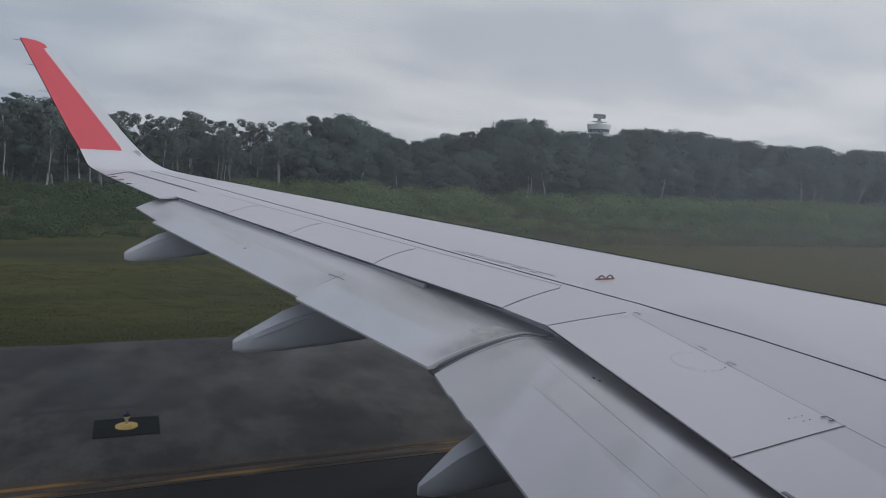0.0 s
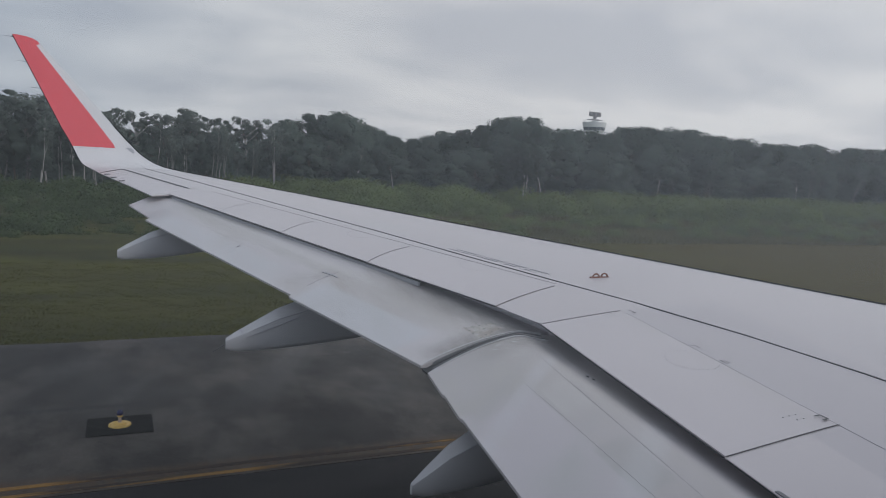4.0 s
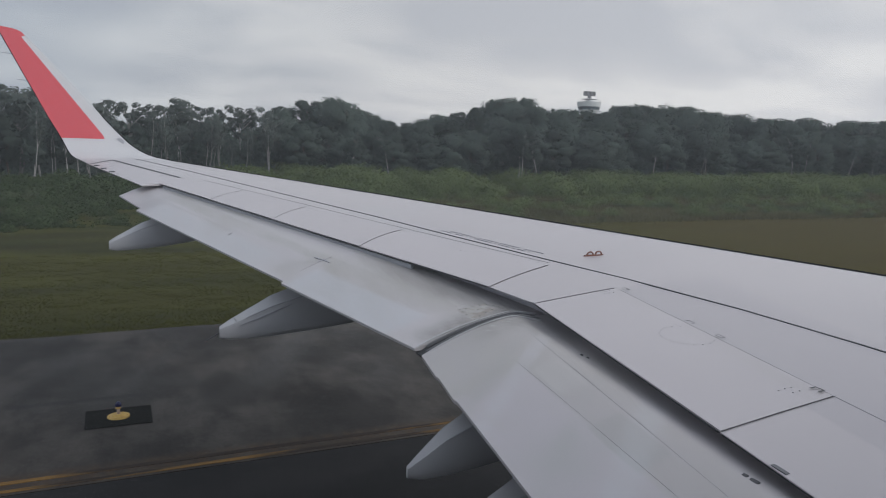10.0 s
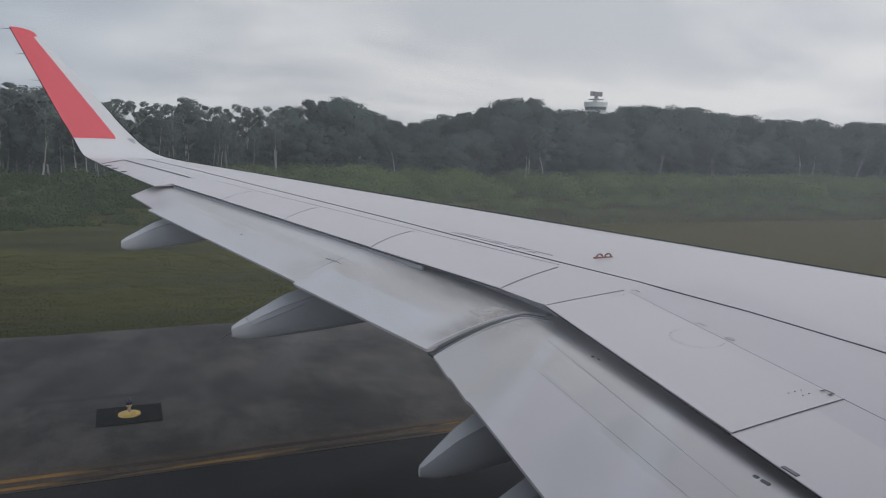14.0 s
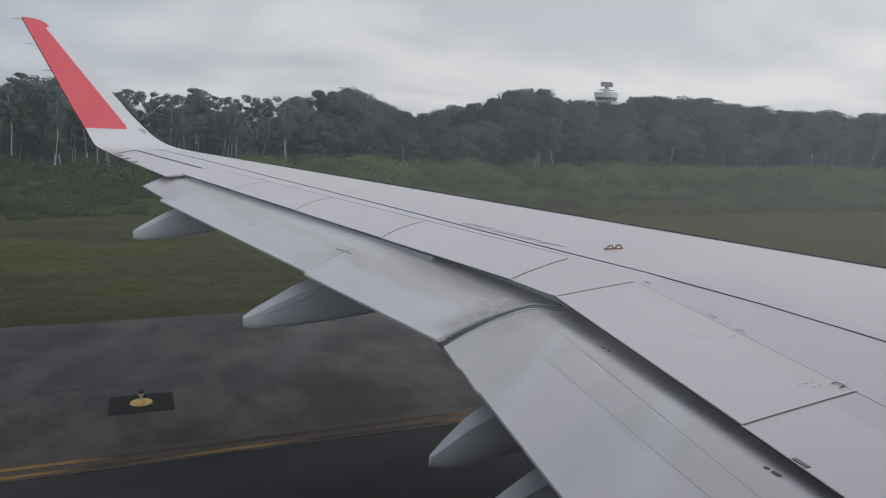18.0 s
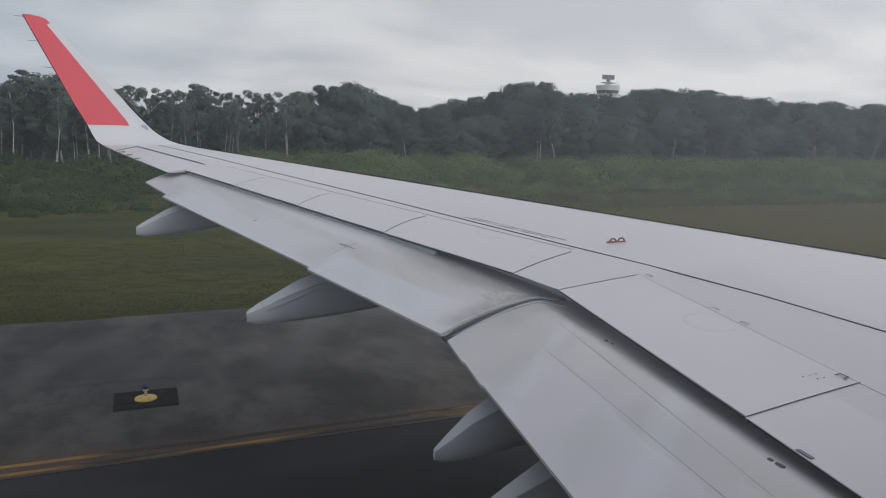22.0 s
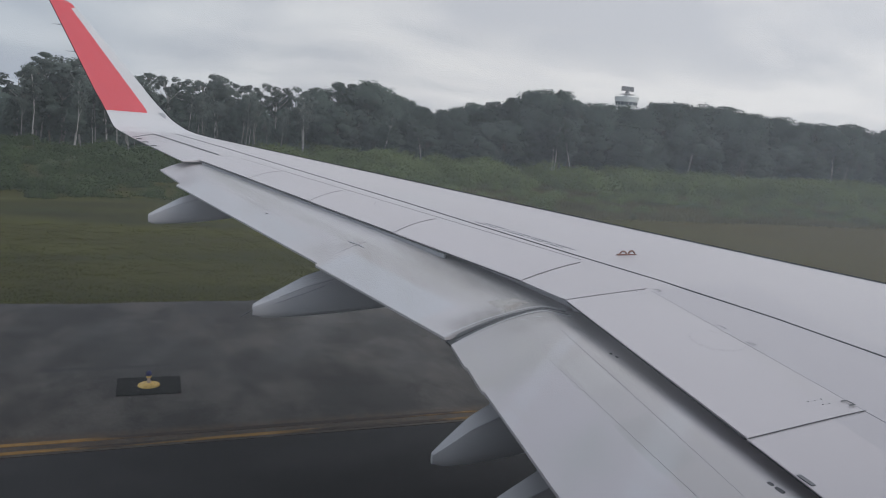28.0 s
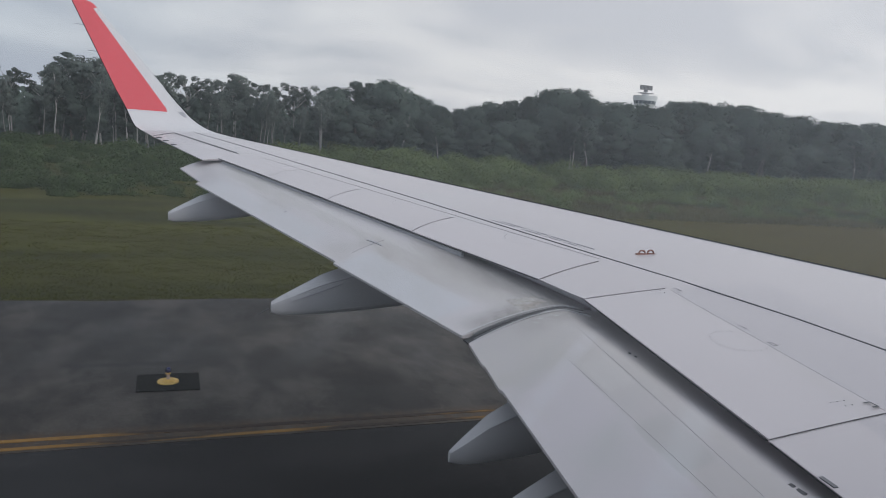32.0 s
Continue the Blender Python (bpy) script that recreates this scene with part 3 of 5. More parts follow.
def span(a, b, n=6):
    return [a + (b - a) * k / (n - 1) for k in range(n)]


def quad_plate(h0, a0, h1, a1, thick_f=0.05, thick_b=0.008, lift=0.004, n=6, bow=(0.0, 0.0)):
    """A panel between two hinge points and two rear points (x, y), following the skin."""
    rings = []
    for k in range(n):
        t = k / (n - 1)
        hx, hy = (h0[i] + (h1[i] - h0[i]) * t for i in (0, 1))
        ax, ay = (a0[i] + (a1[i] - a0[i]) * t for i in (0, 1))
        w = bow[0] + (bow[1] - bow[0]) * t
        top = [(hx + (ax - hx) * s, hy + (ay - hy) * s + w * (4 * s * (1 - s) - 0.3)) for s in (0, 0.25, 0.5, 0.75, 1.0)]
        ring = [(x, y, z_up(x, y) + lift) for x, y in top]
        ring += [(x, y, z_up(x, y) + lift - (thick_f + (thick_b - thick_f) * s)) for (x, y), s in zip(top[::-1], (1, 0.75, 0.5, 0.25, 0))]
        rings.append(ring)
    return loft(rings)


def hp(y):
    return hinge(y), y


def ap(y):
    return aft(y)[0], y


SEAMS = [(hp(7.04), ap(6.71)), (hp(8.80), ap(8.33)), (hp(10.40), ap(9.87)), (hp(11.83), ap(11.34)), (hp(13.32), ap(12.92))]
for k in range(4):
    (h0, a0), (h1, a1) = SEAMS[k], SEAMS[k + 1]
    part("spoiler", quad_plate((h0[0], h0[1] + 0.008), (a0[0], a0[1] + 0.008), (h1[0], h1[1] - 0.008), (a1[0], a1[1] - 0.008), bow=(0.05 if k else 0.015, 0.05)), M_SPOIL, airliner, "light grey spoiler panel lying flush")
IN_SEAMS = [((1.59, 6.27), (0.845, 6.21)), ((1.37, 4.19), (0.585, 4.15))]
part("spoiler", quad_plate((1.3708, 4.20), (0.59, 4.16), (1.5985, 6.26), (0.84, 6.20)), M_SPOIL, airliner, "wide light grey inboard spoiler lying flush")
part("shroud_panel", quad_plate((1.16, 1.75), (aft(1.75)[0], 1.75), (1.37, 4.193), (0.582, 4.153), lift=0.003), M_SKIN, airliner)
part("kink_panel", quad_plate((1.60, 6.28), (0.85, 6.22), (1.47, 7.03), (0.735, 6.70), lift=0.003, bow=(0.0, 0.015)), M_SKIN, airliner)
# dark bay under the spoilers
part("spoiler_bay", loft([[(hinge(y) + 0.02, y, z_up(hinge(y), y) - 0.055), (hinge(y) + 0.02, y, z_up(hinge(y), y) - 0.34), (aft(y)[0] + 0.28, y, aft(y)[1] - 0.26), (aft(y)[0] + 0.2, y, aft(y)[1] - 0.045)] for y in (1.75, 4.2, 6.2, 6.7, 9.0, 11.0, 13.1)]), M_BAY, airliner, "shaded wing trailing-edge bay")


# dark sealant in the panel gaps
for k, (h, a) in enumerate(SEAMS[:4] + IN_SEAMS):
    wd = 0.0042 if k == 0 else 0.0062 if k < 4 else 0.0032
    bow = 0.015 if k == 0 else 0.05 if k < 4 else 0.0
    pts = [(h[0] + (a[0] - h[0]) * s, h[1] + (a[1] - h[1]) * s + bow * 4 * s * (1 - s) - 0.3 * bow) for s in (0, 0.125, 0.25, 0.375, 0.5, 0.625, 0.75, 0.875, 1.0)]
    b_ = bmesh.new()
    for (xa, ya), (xb, yb) in zip(pts, pts[1:]):
        q = [(xa, ya - wd), (xb, yb - wd), (xb, yb + wd), (xa, ya + wd)]
        b_.faces.new([b_.verts.new((x, y, z_up(x, y) + 0.006)) for x, y in q])
    part("panel_seal", b_, M_SEAL, airliner)


# aileron and the outer rear skin
def te_out(y):
    return -1.53 - (y - 12.75) * 0.272


def hinge_ail(y):
    return -1.02 - (y - 13.34) * 0.357


part("aileron", quad_plate((hinge_ail(12.96) - 0.008, 12.96), (te_out(12.80), 12.80), (-1.925, 15.87), (-2.265, 15.38), 0.06, 0.010, -0.002), M_SPOIL, airliner, "light grey aileron at rest")
part("outer_skin", plate(lambda y: hinge(y) - 0.004, lambda y: hinge_ail(y) + 0.004, span(13.0, 15.9), 0.06, 0.06, z_up, 0.001), M_SKIN, airliner)
part("tip_skin", plate(lambda y: hinge(y) - 0.004, lambda y: te_out(y), span(15.9, 16.18), 0.10, 0.012, z_up, 0.001), M_SKIN, airliner)
part("tip_wedge", quad_plate((-1.93, 15.885), (-2.275, 15.395), (-1.94, 15.9), (te_out(15.9), 15.9), 0.06, 0.010, 0.001), M_SKIN, airliner)
for pts in (((-1.925, 15.885), (-1.50, 14.68), (-1.02, 13.34)), ((-2.275, 15.39), (-2.1, 15.64), (-1.93, 15.885))):
    b_ = bmesh.new()
    for (xa, ya), (xb, yb) in zip(pts, pts[1:]):
        b_.faces.new([b_.verts.new((x, y, z_up(x, y) + 0.005)) for x, y in ((xa - 0.016, ya), (xb - 0.016, yb), (xb + 0.016, yb), (xa + 0.016, ya))])
    part("panel_seal", b_, M_SEAL, airliner)

# ---- raked wingtip (sharklet) ----
BEND = [(16.17, 3.88), (16.62, 3.91), (16.83, 4.31)]
TIP_DIR = Vector((1.1, 2.08)).normalized()


def tip_profile(u):
    """Span and height at u metres along the bend, with the outward normal."""
    if u > 0.74:
        p = Vector(BEND[2]) + TIP_DIR * (u - 0.74)
        return p, Vector((TIP_DIR.y, -TIP_DIR.x))
    t = max(0.0, u / 0.74)
    a, b, c = (Vector(q) for q in BEND)
    p = a * (1 - t) ** 2 + b * 2 * t * (1 - t) + c * t * t
    d = ((b - a) * (1 - t) + (c - b) * t).normalized()
    return p, Vector((d.y, -d.x))


def lower(keys, dx):
    """The wingtip's edge lines, drawn in a little towards its foot."""
    return tuple((u if u < 0.5 else 0.5 + (u - 0.5) * 0.966, x + dx * max(0.0, u - 0.3) / 2.7) for u, x in keys)


def lin(u, keys):
    for (a, va), (b, vb) in zip(keys, keys[1:]):
        if u <= b:
            return va + (vb - va) * (max(u, a) - a) / (b - a)
    return keys[-1][1]


TIP_LE = lower(((-0.02, -0.96), (0.05, -0.99), (0.32, -1.34), (0.57, -1.61), (0.84, -1.85), (1.2, -2.12), (2.07, -2.76), (2.80, -3.31), (2.90, -3.38), (2.97, -3.46), (3.01, -3.57), (3.04, -3.77)), 0.015)
TIP_TE = lower(((-0.02, -2.47), (0.15, -2.57), (0.44, -2.67), (0.67, -2.76), (1.04, -2.95), (3.02, -3.83), (3.04, -3.84)), 0.015)
US = (-0.02, 0.1, 0.2, 0.32, 0.44, 0.57, 0.67, 0.74, 0.84, 1.04, 1.2, 1.6, 2.07, 2.4, 2.72, 2.81, 2.88, 2.922, 2.95)
CHORD = (0.0, 0.03, 0.08, 0.18, 0.35, 0.6, 0.85, 1.0)
rings = []
for u in US:
    p, nrm = tip_profile(u)
    le, te = lin(u, TIP_LE), lin(u, TIP_TE)
    th = 0.10 * (le - te) + 0.004
    up, dn = [], []
    for c in CHORD:
        h = th * (2.9 * (math.sqrt(c) * 0.5 - 0.2 * c - 0.3 * c * c)) if c < 1 else 0.004
        x = le + (te - le) * c
        up.append((x, p.x, p.y))
        dn.append((x, p.x + nrm.x * h, p.y + nrm.y * h))
    rings.append(up + dn[::-1])
shk = smooth(part("sharklet", loft(rings), M_WHITE, airliner, "white upswept wingtip with a red inner face"), 45)
RED_FRONT = lower(((0.70, -2.05), (2.83, -3.43), (2.86, -3.37), (2.93, -3.42), (2.98, -3.50), (3.01, -3.59), (3.035, -3.76)), 0.015)
rb = bmesh.new()
prev = None
for u in (0.67, 0.74, 0.84, 1.02, 1.27, 1.79, 2.24, 2.75, 2.78, 2.847, 2.895, 2.922, 2.945):
    p, nrm = tip_profile(u)
    f, te = lin(u, RED_FRONT), lin(u, TIP_TE)
    row = [rb.verts.new((f + (te - f) * s, p.x - nrm.x * 0.004, p.y - nrm.y * 0.004)) for s in (0, 0.5, 1)]
    if prev:
        for i in range(2):
            rb.faces.new((prev[i], prev[i + 1], row[i + 1], row[i]))
    prev = row
part("red_panel", rb, M_RED, shk, "red livery paint on the wingtip")
for u in (1.27, 1.82, 2.37, 2.89):
    p, nrm = tip_profile(u)
    te = lin(u, TIP_TE)
    part("static_wick", tube((te + 0.02, p.x, p.y), (te - 0.16, p.x + 0.005, p.y + 0.005), 0.006, 0.003, 6), M_MARK, shk)
for y in (14.9, 14.45, 14.0, 15.2):
    part("static_wick", tube((te_out(y) + 0.03, y, z_up(te_out(y), y) - 0.004), (te_out(y) - 0.12, y - 0.01, z_up(te_out(y), y) - 0.02), 0.007, 0.004, 6), M_MARK, airliner)
for y in (14.35, 14.8, 15.2):
    xt = te_out(y)
    strip([(xt + 0.075, y, z_up(xt + 0.075, y)), (xt - 0.01, y - 0.012, z_up(xt, y))], 0.035, M_MARK, airliner, "wick_base", 0.008)
# thin dark outlines drawn along the wingtip's edges
for keys, u0, u1, r in ((TIP_TE, 0.05, 2.93, 0.008), (TIP_LE, 0.0, 1.15, 0.010)):
    eb = bmesh.new()
    us = span(u0, u1, 16)
    for ua, ub in zip(us, us[1:]):
        (pa, na), (pb, nb) = tip_profile(ua), tip_profile(ub)
        tube((lin(ua, keys), pa.x, pa.y), (lin(ub, keys), pb.x, pb.y), r, r, 6, eb)
    part("edge_outline", eb, M_SLAT, shk, "thin dark outline along the wingtip's edge")
# small dark light window by the wingtip's front edge
lw = bmesh.new()
lw_c, lw_t, lw_n = Vector((-1.80, 16.757, 4.194)), Vector((0.095, -0.051, -0.07)).normalized(), Vector((0, -0.81, 0.59))
lw_s = lw_n.cross(lw_t).normalized()
lw.faces.new([lw.verts.new(lw_c + lw_n * 0.007 + lw_t * 0.085 * math.cos(math.pi * k / 10) + lw_s * 0.075 * math.sin(math.pi * k / 10)) for k in range(11)])
part("light_window", lw, M_SEALG, shk, "dark light window in the wingtip")

# ---- flaps ----
def nose_rise(d, y):
    """Height of the rounded flap nose, d metres ahead of its front line; it droops more inboard."""
    f = min(1.0, max(0.05, (7.6 - y) / 1.6))
    t = min(1.0, d / 0.18)
    low = (t ** 3 - 2 * t * t + t) * 0.04 - (3 * t * t - 2 * t ** 3) * 0.022 - (t ** 3 - t * t) * 0.01 - max(0.0, d - 0.18) * 0.06
    return (0.42 * d - 1.1 * d * d) * (1 - f) + low * f


def flap(name, te, fr, ys, label, paint):
    """A lowered flap: te(y) and fr(y) give x, z of its rear edge and of its skin below the fixed edge."""
    rings = []
    for y in ys:
        (xt, zt), (xf, zf) = te(y), fr(y)
        dx, dz = xf - xt, zf - zt
        bulge = 0.05
        top = []
        for s in (0, 0.12, 0.25, 0.4, 0.55, 0.7, 0.85, 1.0):
            top.append((xt + dx * s, zt + dz * s + bulge * 4 * s * (1 - s) * 0.5 + 0.012 * (1 - s) ** 8))
        for d in (0.03, 0.06, 0.09, 0.12, 0.15, 0.18, 0.23, 0.30, 0.38):
            top.append((xf + d, zf + nose_rise(d, y)))
        for d, drop in ((0.41, 0.03), (0.42, 0.08), (0.40, 0.14), (0.32, 0.20)):
            top.append((xf + d, zf + nose_rise(0.38, y) - drop))
        low = [(xf + dx * -0.1, zf - 0.26), (xt + dx * 0.4, zt + dz * 0.4 - 0.09), (xt, zt - 0.006)]
        rings.append([(x, y, z) for x, z in top + low])
    return smooth(part(name, loft(rings), paint, airliner, label), 40)


def te_of(y):
    if y > 12.17:
        return -1.58 - (y - 12.16) * 0.252, 3.30 + (y - 12.16) * 0.105
    step = 0.03 if y > 8.3 else 0.0
    return 0.01 - (y - 6.39) * 0.293 + step, 2.76 + (y - 6.39) * 0.089 + step * 0.4


def fr_of(y):
    return 0.66 - (y - 6.6) * 0.310, 3.00 + (y - 6.6) * 0.0835 + 0.035 * min(1.0, max(0.0, (y - 6.9) / 1.6))


def te_if(y):
    notch = 0.011 * (6.30 - y) / 0.395 if y > 5.905 else 0.011 * (5.905 - y) / 0.375 if y > 5.53 else 0.0
    return 0.01 + (y - 6.30) * 0.122 - notch, 2.74 + (y - 6.30) * 0.073 - notch * 0.4


def fr_if(y):
    return 0.65 + (y - 6.15) * 0.094, 2.985 + (y - 6.15) * 0.064


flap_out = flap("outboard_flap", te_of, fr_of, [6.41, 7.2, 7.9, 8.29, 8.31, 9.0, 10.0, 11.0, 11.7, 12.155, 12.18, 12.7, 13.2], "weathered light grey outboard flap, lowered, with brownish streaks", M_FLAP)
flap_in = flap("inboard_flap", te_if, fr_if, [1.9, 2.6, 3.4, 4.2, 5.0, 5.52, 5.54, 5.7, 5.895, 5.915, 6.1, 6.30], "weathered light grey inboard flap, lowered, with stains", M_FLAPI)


def on_flap(te, fr, y, s):
    (xt, zt), (xf, zf) = te(y), fr(y)
    if s > 1:
        d = (s - 1) * (xf - xt)
        return Vector((xf + d, y, zf + nose_rise(d, y)))
    return Vector((xt + (xf - xt) * s, y, zt + (zf - zt) * s + 0.1 * s * (1 - s)))


def sheet(name, te, fr, corners, mat, parent, label="", lift=0.003, n=5, wob=0.0):
    """A thin coat or plate lying on a flap between four corners (y, s) in order."""
    b_ = bmesh.new()
    (ya, sa), (yb, sb), (yc, sc_), (yd, sd) = corners
    gv = []
    for i in range(n + 1):
        u = i / n
        row = []
        for j in range(n + 1):
            v = j / n
            y = (ya * (1 - u) + yb * u) * (1 - v) + (yd * (1 - u) + yc * u) * v
            s = (sa * (1 - u) + sb * u) * (1 - v) + (sd * (1 - u) + sc_ * u) * v
            if wob:
                s += wob * noise.noise((y * 2.3, v * 3.1, 4.0))
            row.append(b_.verts.new(on_flap(te, fr, y, s) + Vector((0, 0, lift))))
        gv.append(row)
    for i in range(n):
        for j in range(n):
            b_.faces.new((gv[i][j], gv[i + 1][j], gv[i + 1][j + 1], gv[i][j + 1]))
    return smooth(part(name, b_, mat, parent, label), 60)


# arched rubber seal and end ribs where the two flaps meet
def kink_line(y0, curl, s0, s1, down):
    """A line up the joint that turns inboard towards the flap nose."""
    out = []
    for k in range(17):
        t = k / 16
        s = s0 + (s1 - s0) * t
        y = y0 - curl * t ** 3
        a, b = on_flap(te_of, fr_of, y, s), on_flap(te_if, fr_if, y, s)
        w = min(1.0, max(0.0, (y - 6.28) / 0.14))
        out.append(a * w + b * (1 - w) + Vector((0, 0, -down)))
    return out


strip(kink_line(6.355, 0.03, 0.0, 1.38, 0.012), 0.15, M_RUBBER, flap_out, "seal", 0.004, "black rubber seal between the flaps")
for y0, curl, s0, wd, mt, hh in ((6.425, 0.10, 0.0, 0.014, M_FAIR, 0.012), (6.39, 0.12, 0.1, 0.014, M_BRACKET, 0.008), (6.337, 0.13, 0.06, 0.012, M_BRACKET, 0.006), (6.30, 0.14, 0.0, 0.014, M_FAIR, 0.010)):
    strip(kink_line(y0, curl, s0, 1.34, 0.0), wd, mt, flap_out if y0 > 6.36 else flap_in, "edge_rib", hh)
# bright scuffs of worn paint along the inboard flap's end
rk = random.Random(8)
for k in range(9):
    y, s = 6.23 - rk.uniform(0, 0.13), rk.uniform(0.62, 1.02)
    ln, wd = rk.uniform(0.02, 0.05), rk.uniform(0.012, 0.03)
    sheet("paint_scuff", te_if, fr_if, ((y, s), (y - wd, s + 0.03), (y - wd - 0.01, s + 0.03 + ln), (y - 0.005, s + ln)), M_WORN if k % 3 else M_STAIN, flap_in, lift=0.0015, n=2)
# panel joints of the flaps
strip([on_flap(te_if, fr_if, y, 0.844 + (y - 3.8) * 0.068) for y in span(5.9, 2.2, 12)], 0.0045, M_SEALJ, flap_in, "panel_joint", 0.0007)
strip([on_flap(te_if, fr_if, y, 0.64) for y in span(2.2, 5.54, 8)], 0.004, M_SEALJ, flap_in, "panel_joint", 0.0007)
strip([(hinge(y) - 0.003, y, z_up(hinge(y), y)) for y in span(2.2, 6.2, 8)], 0.008, M_SEALH, wing, "hinge_seal", 0.001, lift=0.004)
# scuffed repair patch beside the kink
patch = sheet("bare_patch", te_of, fr_of, ((6.426, 0.664), (6.68, 0.728), (6.63, 1.04), (6.524, 1.09)), M_PATCH, flap_out, "stained bare metal patch with fasteners", lift=0.002)
for y, s in ((6.45, 0.69), (6.66, 0.75), (6.62, 1.02), (6.53, 1.06), (6.55, 0.71), (6.64, 0.88), (6.49, 0.86), (6.47, 0.77), (6.61, 0.73), (6.65, 0.81), (6.63, 0.95), (6.51, 0.96), (6.57, 1.04), (6.57, 0.86)):
    q = on_flap(te_of, fr_of, y, s)
    part("screw", tube(q, q + Vector((0, 0, 0.006)), 0.006, 0.005, 6), M_BRACKET, patch)
# small black stencils and access marks
for te, fr, y, s, a, b, par in ((te_if, fr_if, 5.43, 1.19, 0.020, 0.020, flap_in), (te_if, fr_if, 5.385, 1.22, 0.012, 0.022, flap_in), (te_if, fr_if, 3.895, 1.045, 0.016, 0.026, flap_in), (te_if, fr_if, 3.845, 1.05, 0.019, 0.045, flap_in), (te_of, fr_of, 9.97, 0.40, 0.03, 0.03, flap_out)):
    c = on_flap(te, fr, y, s)
    strip([c - Vector((a / 2, 0, a / 2 * 0.3)), c + Vector((a / 2, 0, a / 2 * 0.3))], b, M_MARK, par, "stencil_mark", 0.003)
# a cross of worn joints half way along the outboard flap
strip([on_flap(te_of, fr_of, 8.362 + 0.09 * (s - 0.27), s) for s in (0.27, 0.4, 0.52, 0.64, 0.77)], 0.013, M_SEALF, flap_out, "worn_joint", 0.002)
strip([on_flap(te_of, fr_of, y, 0.62 + (8.54 - y) * 0.17) for y in (8.52, 8.40, 8.29)], 0.022, M_SEALG, flap_out, "worn_joint", 0.002)
strip([on_flap(te_of, fr_of, 8.39, s) for s in (0.55, 0.60, 0.66)], 0.018, M_SEALG, flap_out, "worn_joint", 0.003)


# ---- flap track fairings ----
def fairing(y0, tip_x, tip_z, top, belly, x_end, w, label=""):
    """A canoe-shaped fairing below the flap: top and belly give heights along x."""
    rings = []
    for t in (0.0, 0.03, 0.08, 0.16, 0.28, 0.42, 0.58, 0.76, 0.9, 1.0):
        x = tip_x + (x_end - tip_x) * t
        zt, zb = lin(x, top) + 0.02, lin(x, belly)
        ww = w * (0.12 + 0.88 * min(1.0, t / 0.42) ** 0.8) * (1 - 0.5 * max(0, t - 0.75))
        if t == 0:
            zm = (zt + zb) / 2
            zt, zb, ww = zm + (zt - zm) * 0.85, zm + (zb - zm) * 0.85, ww * 0.8
        zc, hh = (zt + zb) / 2, (zt - zb) / 2
        ring = [(x, y0 - ww * 0.5, zt - hh * 0.72), (x, y0 - ww * 0.44, zt - hh * 0.44), (x, y0 + ww * 0.05, zt), (x, y0 + ww * 0.32, zt - hh * 0.2), (x, y0 + ww * 0.5, zt - hh * 0.80)]
        for k in range(9):
            a = math.pi * (0.06 + 0.88 * k / 8)
            ca = math.cos(a)
            ring.append((x, y0 + ww * 0.5 * math.copysign(abs(ca) ** 0.5, ca), zc + 0.1 * hh - 1.1 * hh * math.sin(a) ** 0.8))
        rings.append(ring)
    ob = smooth(part("flap_track_fairing", loft(rings), M_FAIR, airliner, label or "grey canoe-shaped flap track fairing"), 21)
    strip([r[1] for r in rings[2:9]], 0.006, M_SEALG, ob, "facet_seam", 0.004, normal=(0, -0.75, 0.66))
    return ob


FAIR_B = fairing(8.85, -1.02, 2.38, ((-1.02, 2.435), (-0.39, 2.78), (0.0, 2.88), (2.2, 2.92)), ((-1.02, 2.33), (-0.9, 2.31), (-0.4, 2.325), (0.28, 2.41), (2.2, 2.75)), 2.0, 0.40)
fairing(12.25, -1.99, 2.82, ((-1.99, 2.87), (-1.43, 3.19), (-1.1, 3.24), (0.6, 3.3)), ((-1.99, 2.77), (-1.9, 2.75), (-1.4, 2.78), (-0.81, 2.88), (0.6, 3.2)), 0.5, 0.34)
fairing(5.75, -0.30, 2.18, ((-0.30, 2.22), (-0.15, 2.35), (0.02, 2.50), (0.3, 2.60), (2.8, 2.7)), ((-0.30, 2.15), (-0.24, 2.135), (0.05, 2.135), (0.33, 2.19), (2.8, 2.5)), 2.6, 0.30)
fairing(5.0, -0.42, 2.14, ((-0.42, 2.16), (-0.21, 2.28), (-0.01, 2.41), (0.3, 2.50), (2.8, 2.6)), ((-0.42, 2.08), (-0.3, 2.04), (0.3, 2.04), (2.8, 2.4)), 2.6, 0.30)
strip([(-0.888, 8.826, 2.529), (-0.836, 8.785, 2.457), (-0.58, 8.747, 2.557), (-0.352, 8.718, 2.652)], 0.007, M_SEALG, FAIR_B, "facet_seam", 0.004, normal=(-0.15, -0.97, 0.1))
part("drain_needle", tube((-0.98, 8.85, 2.41), (-1.14, 8.84, 2.32), 0.008, 0.004, 6), M_MARK, FAIR_B)

# ---- lines, placards and fittings on the upper skin ----
strip([(x, y, z_up(x, y)) for x, y in ((-1.55, 16.1), (-0.83, 14.15), (-0.11, 12.06), (0.76, 9.60), (1.20, 8.27), (1.55, 7.25), (1.84, 6.44), (2.06, 5.48), (2.18, 4.65), (2.26, 3.8), (2.3, 2.0))], 0.019, M_SEAL, wing, "sealant_line", 0.003)
strip([(hinge(y) + 0.075, y, z_up(hinge(y) + 0.075, y)) for y in span(7.1, 13.0, 10)], 0.014, M_SEALF, wing, "sealant_line", 0.002)
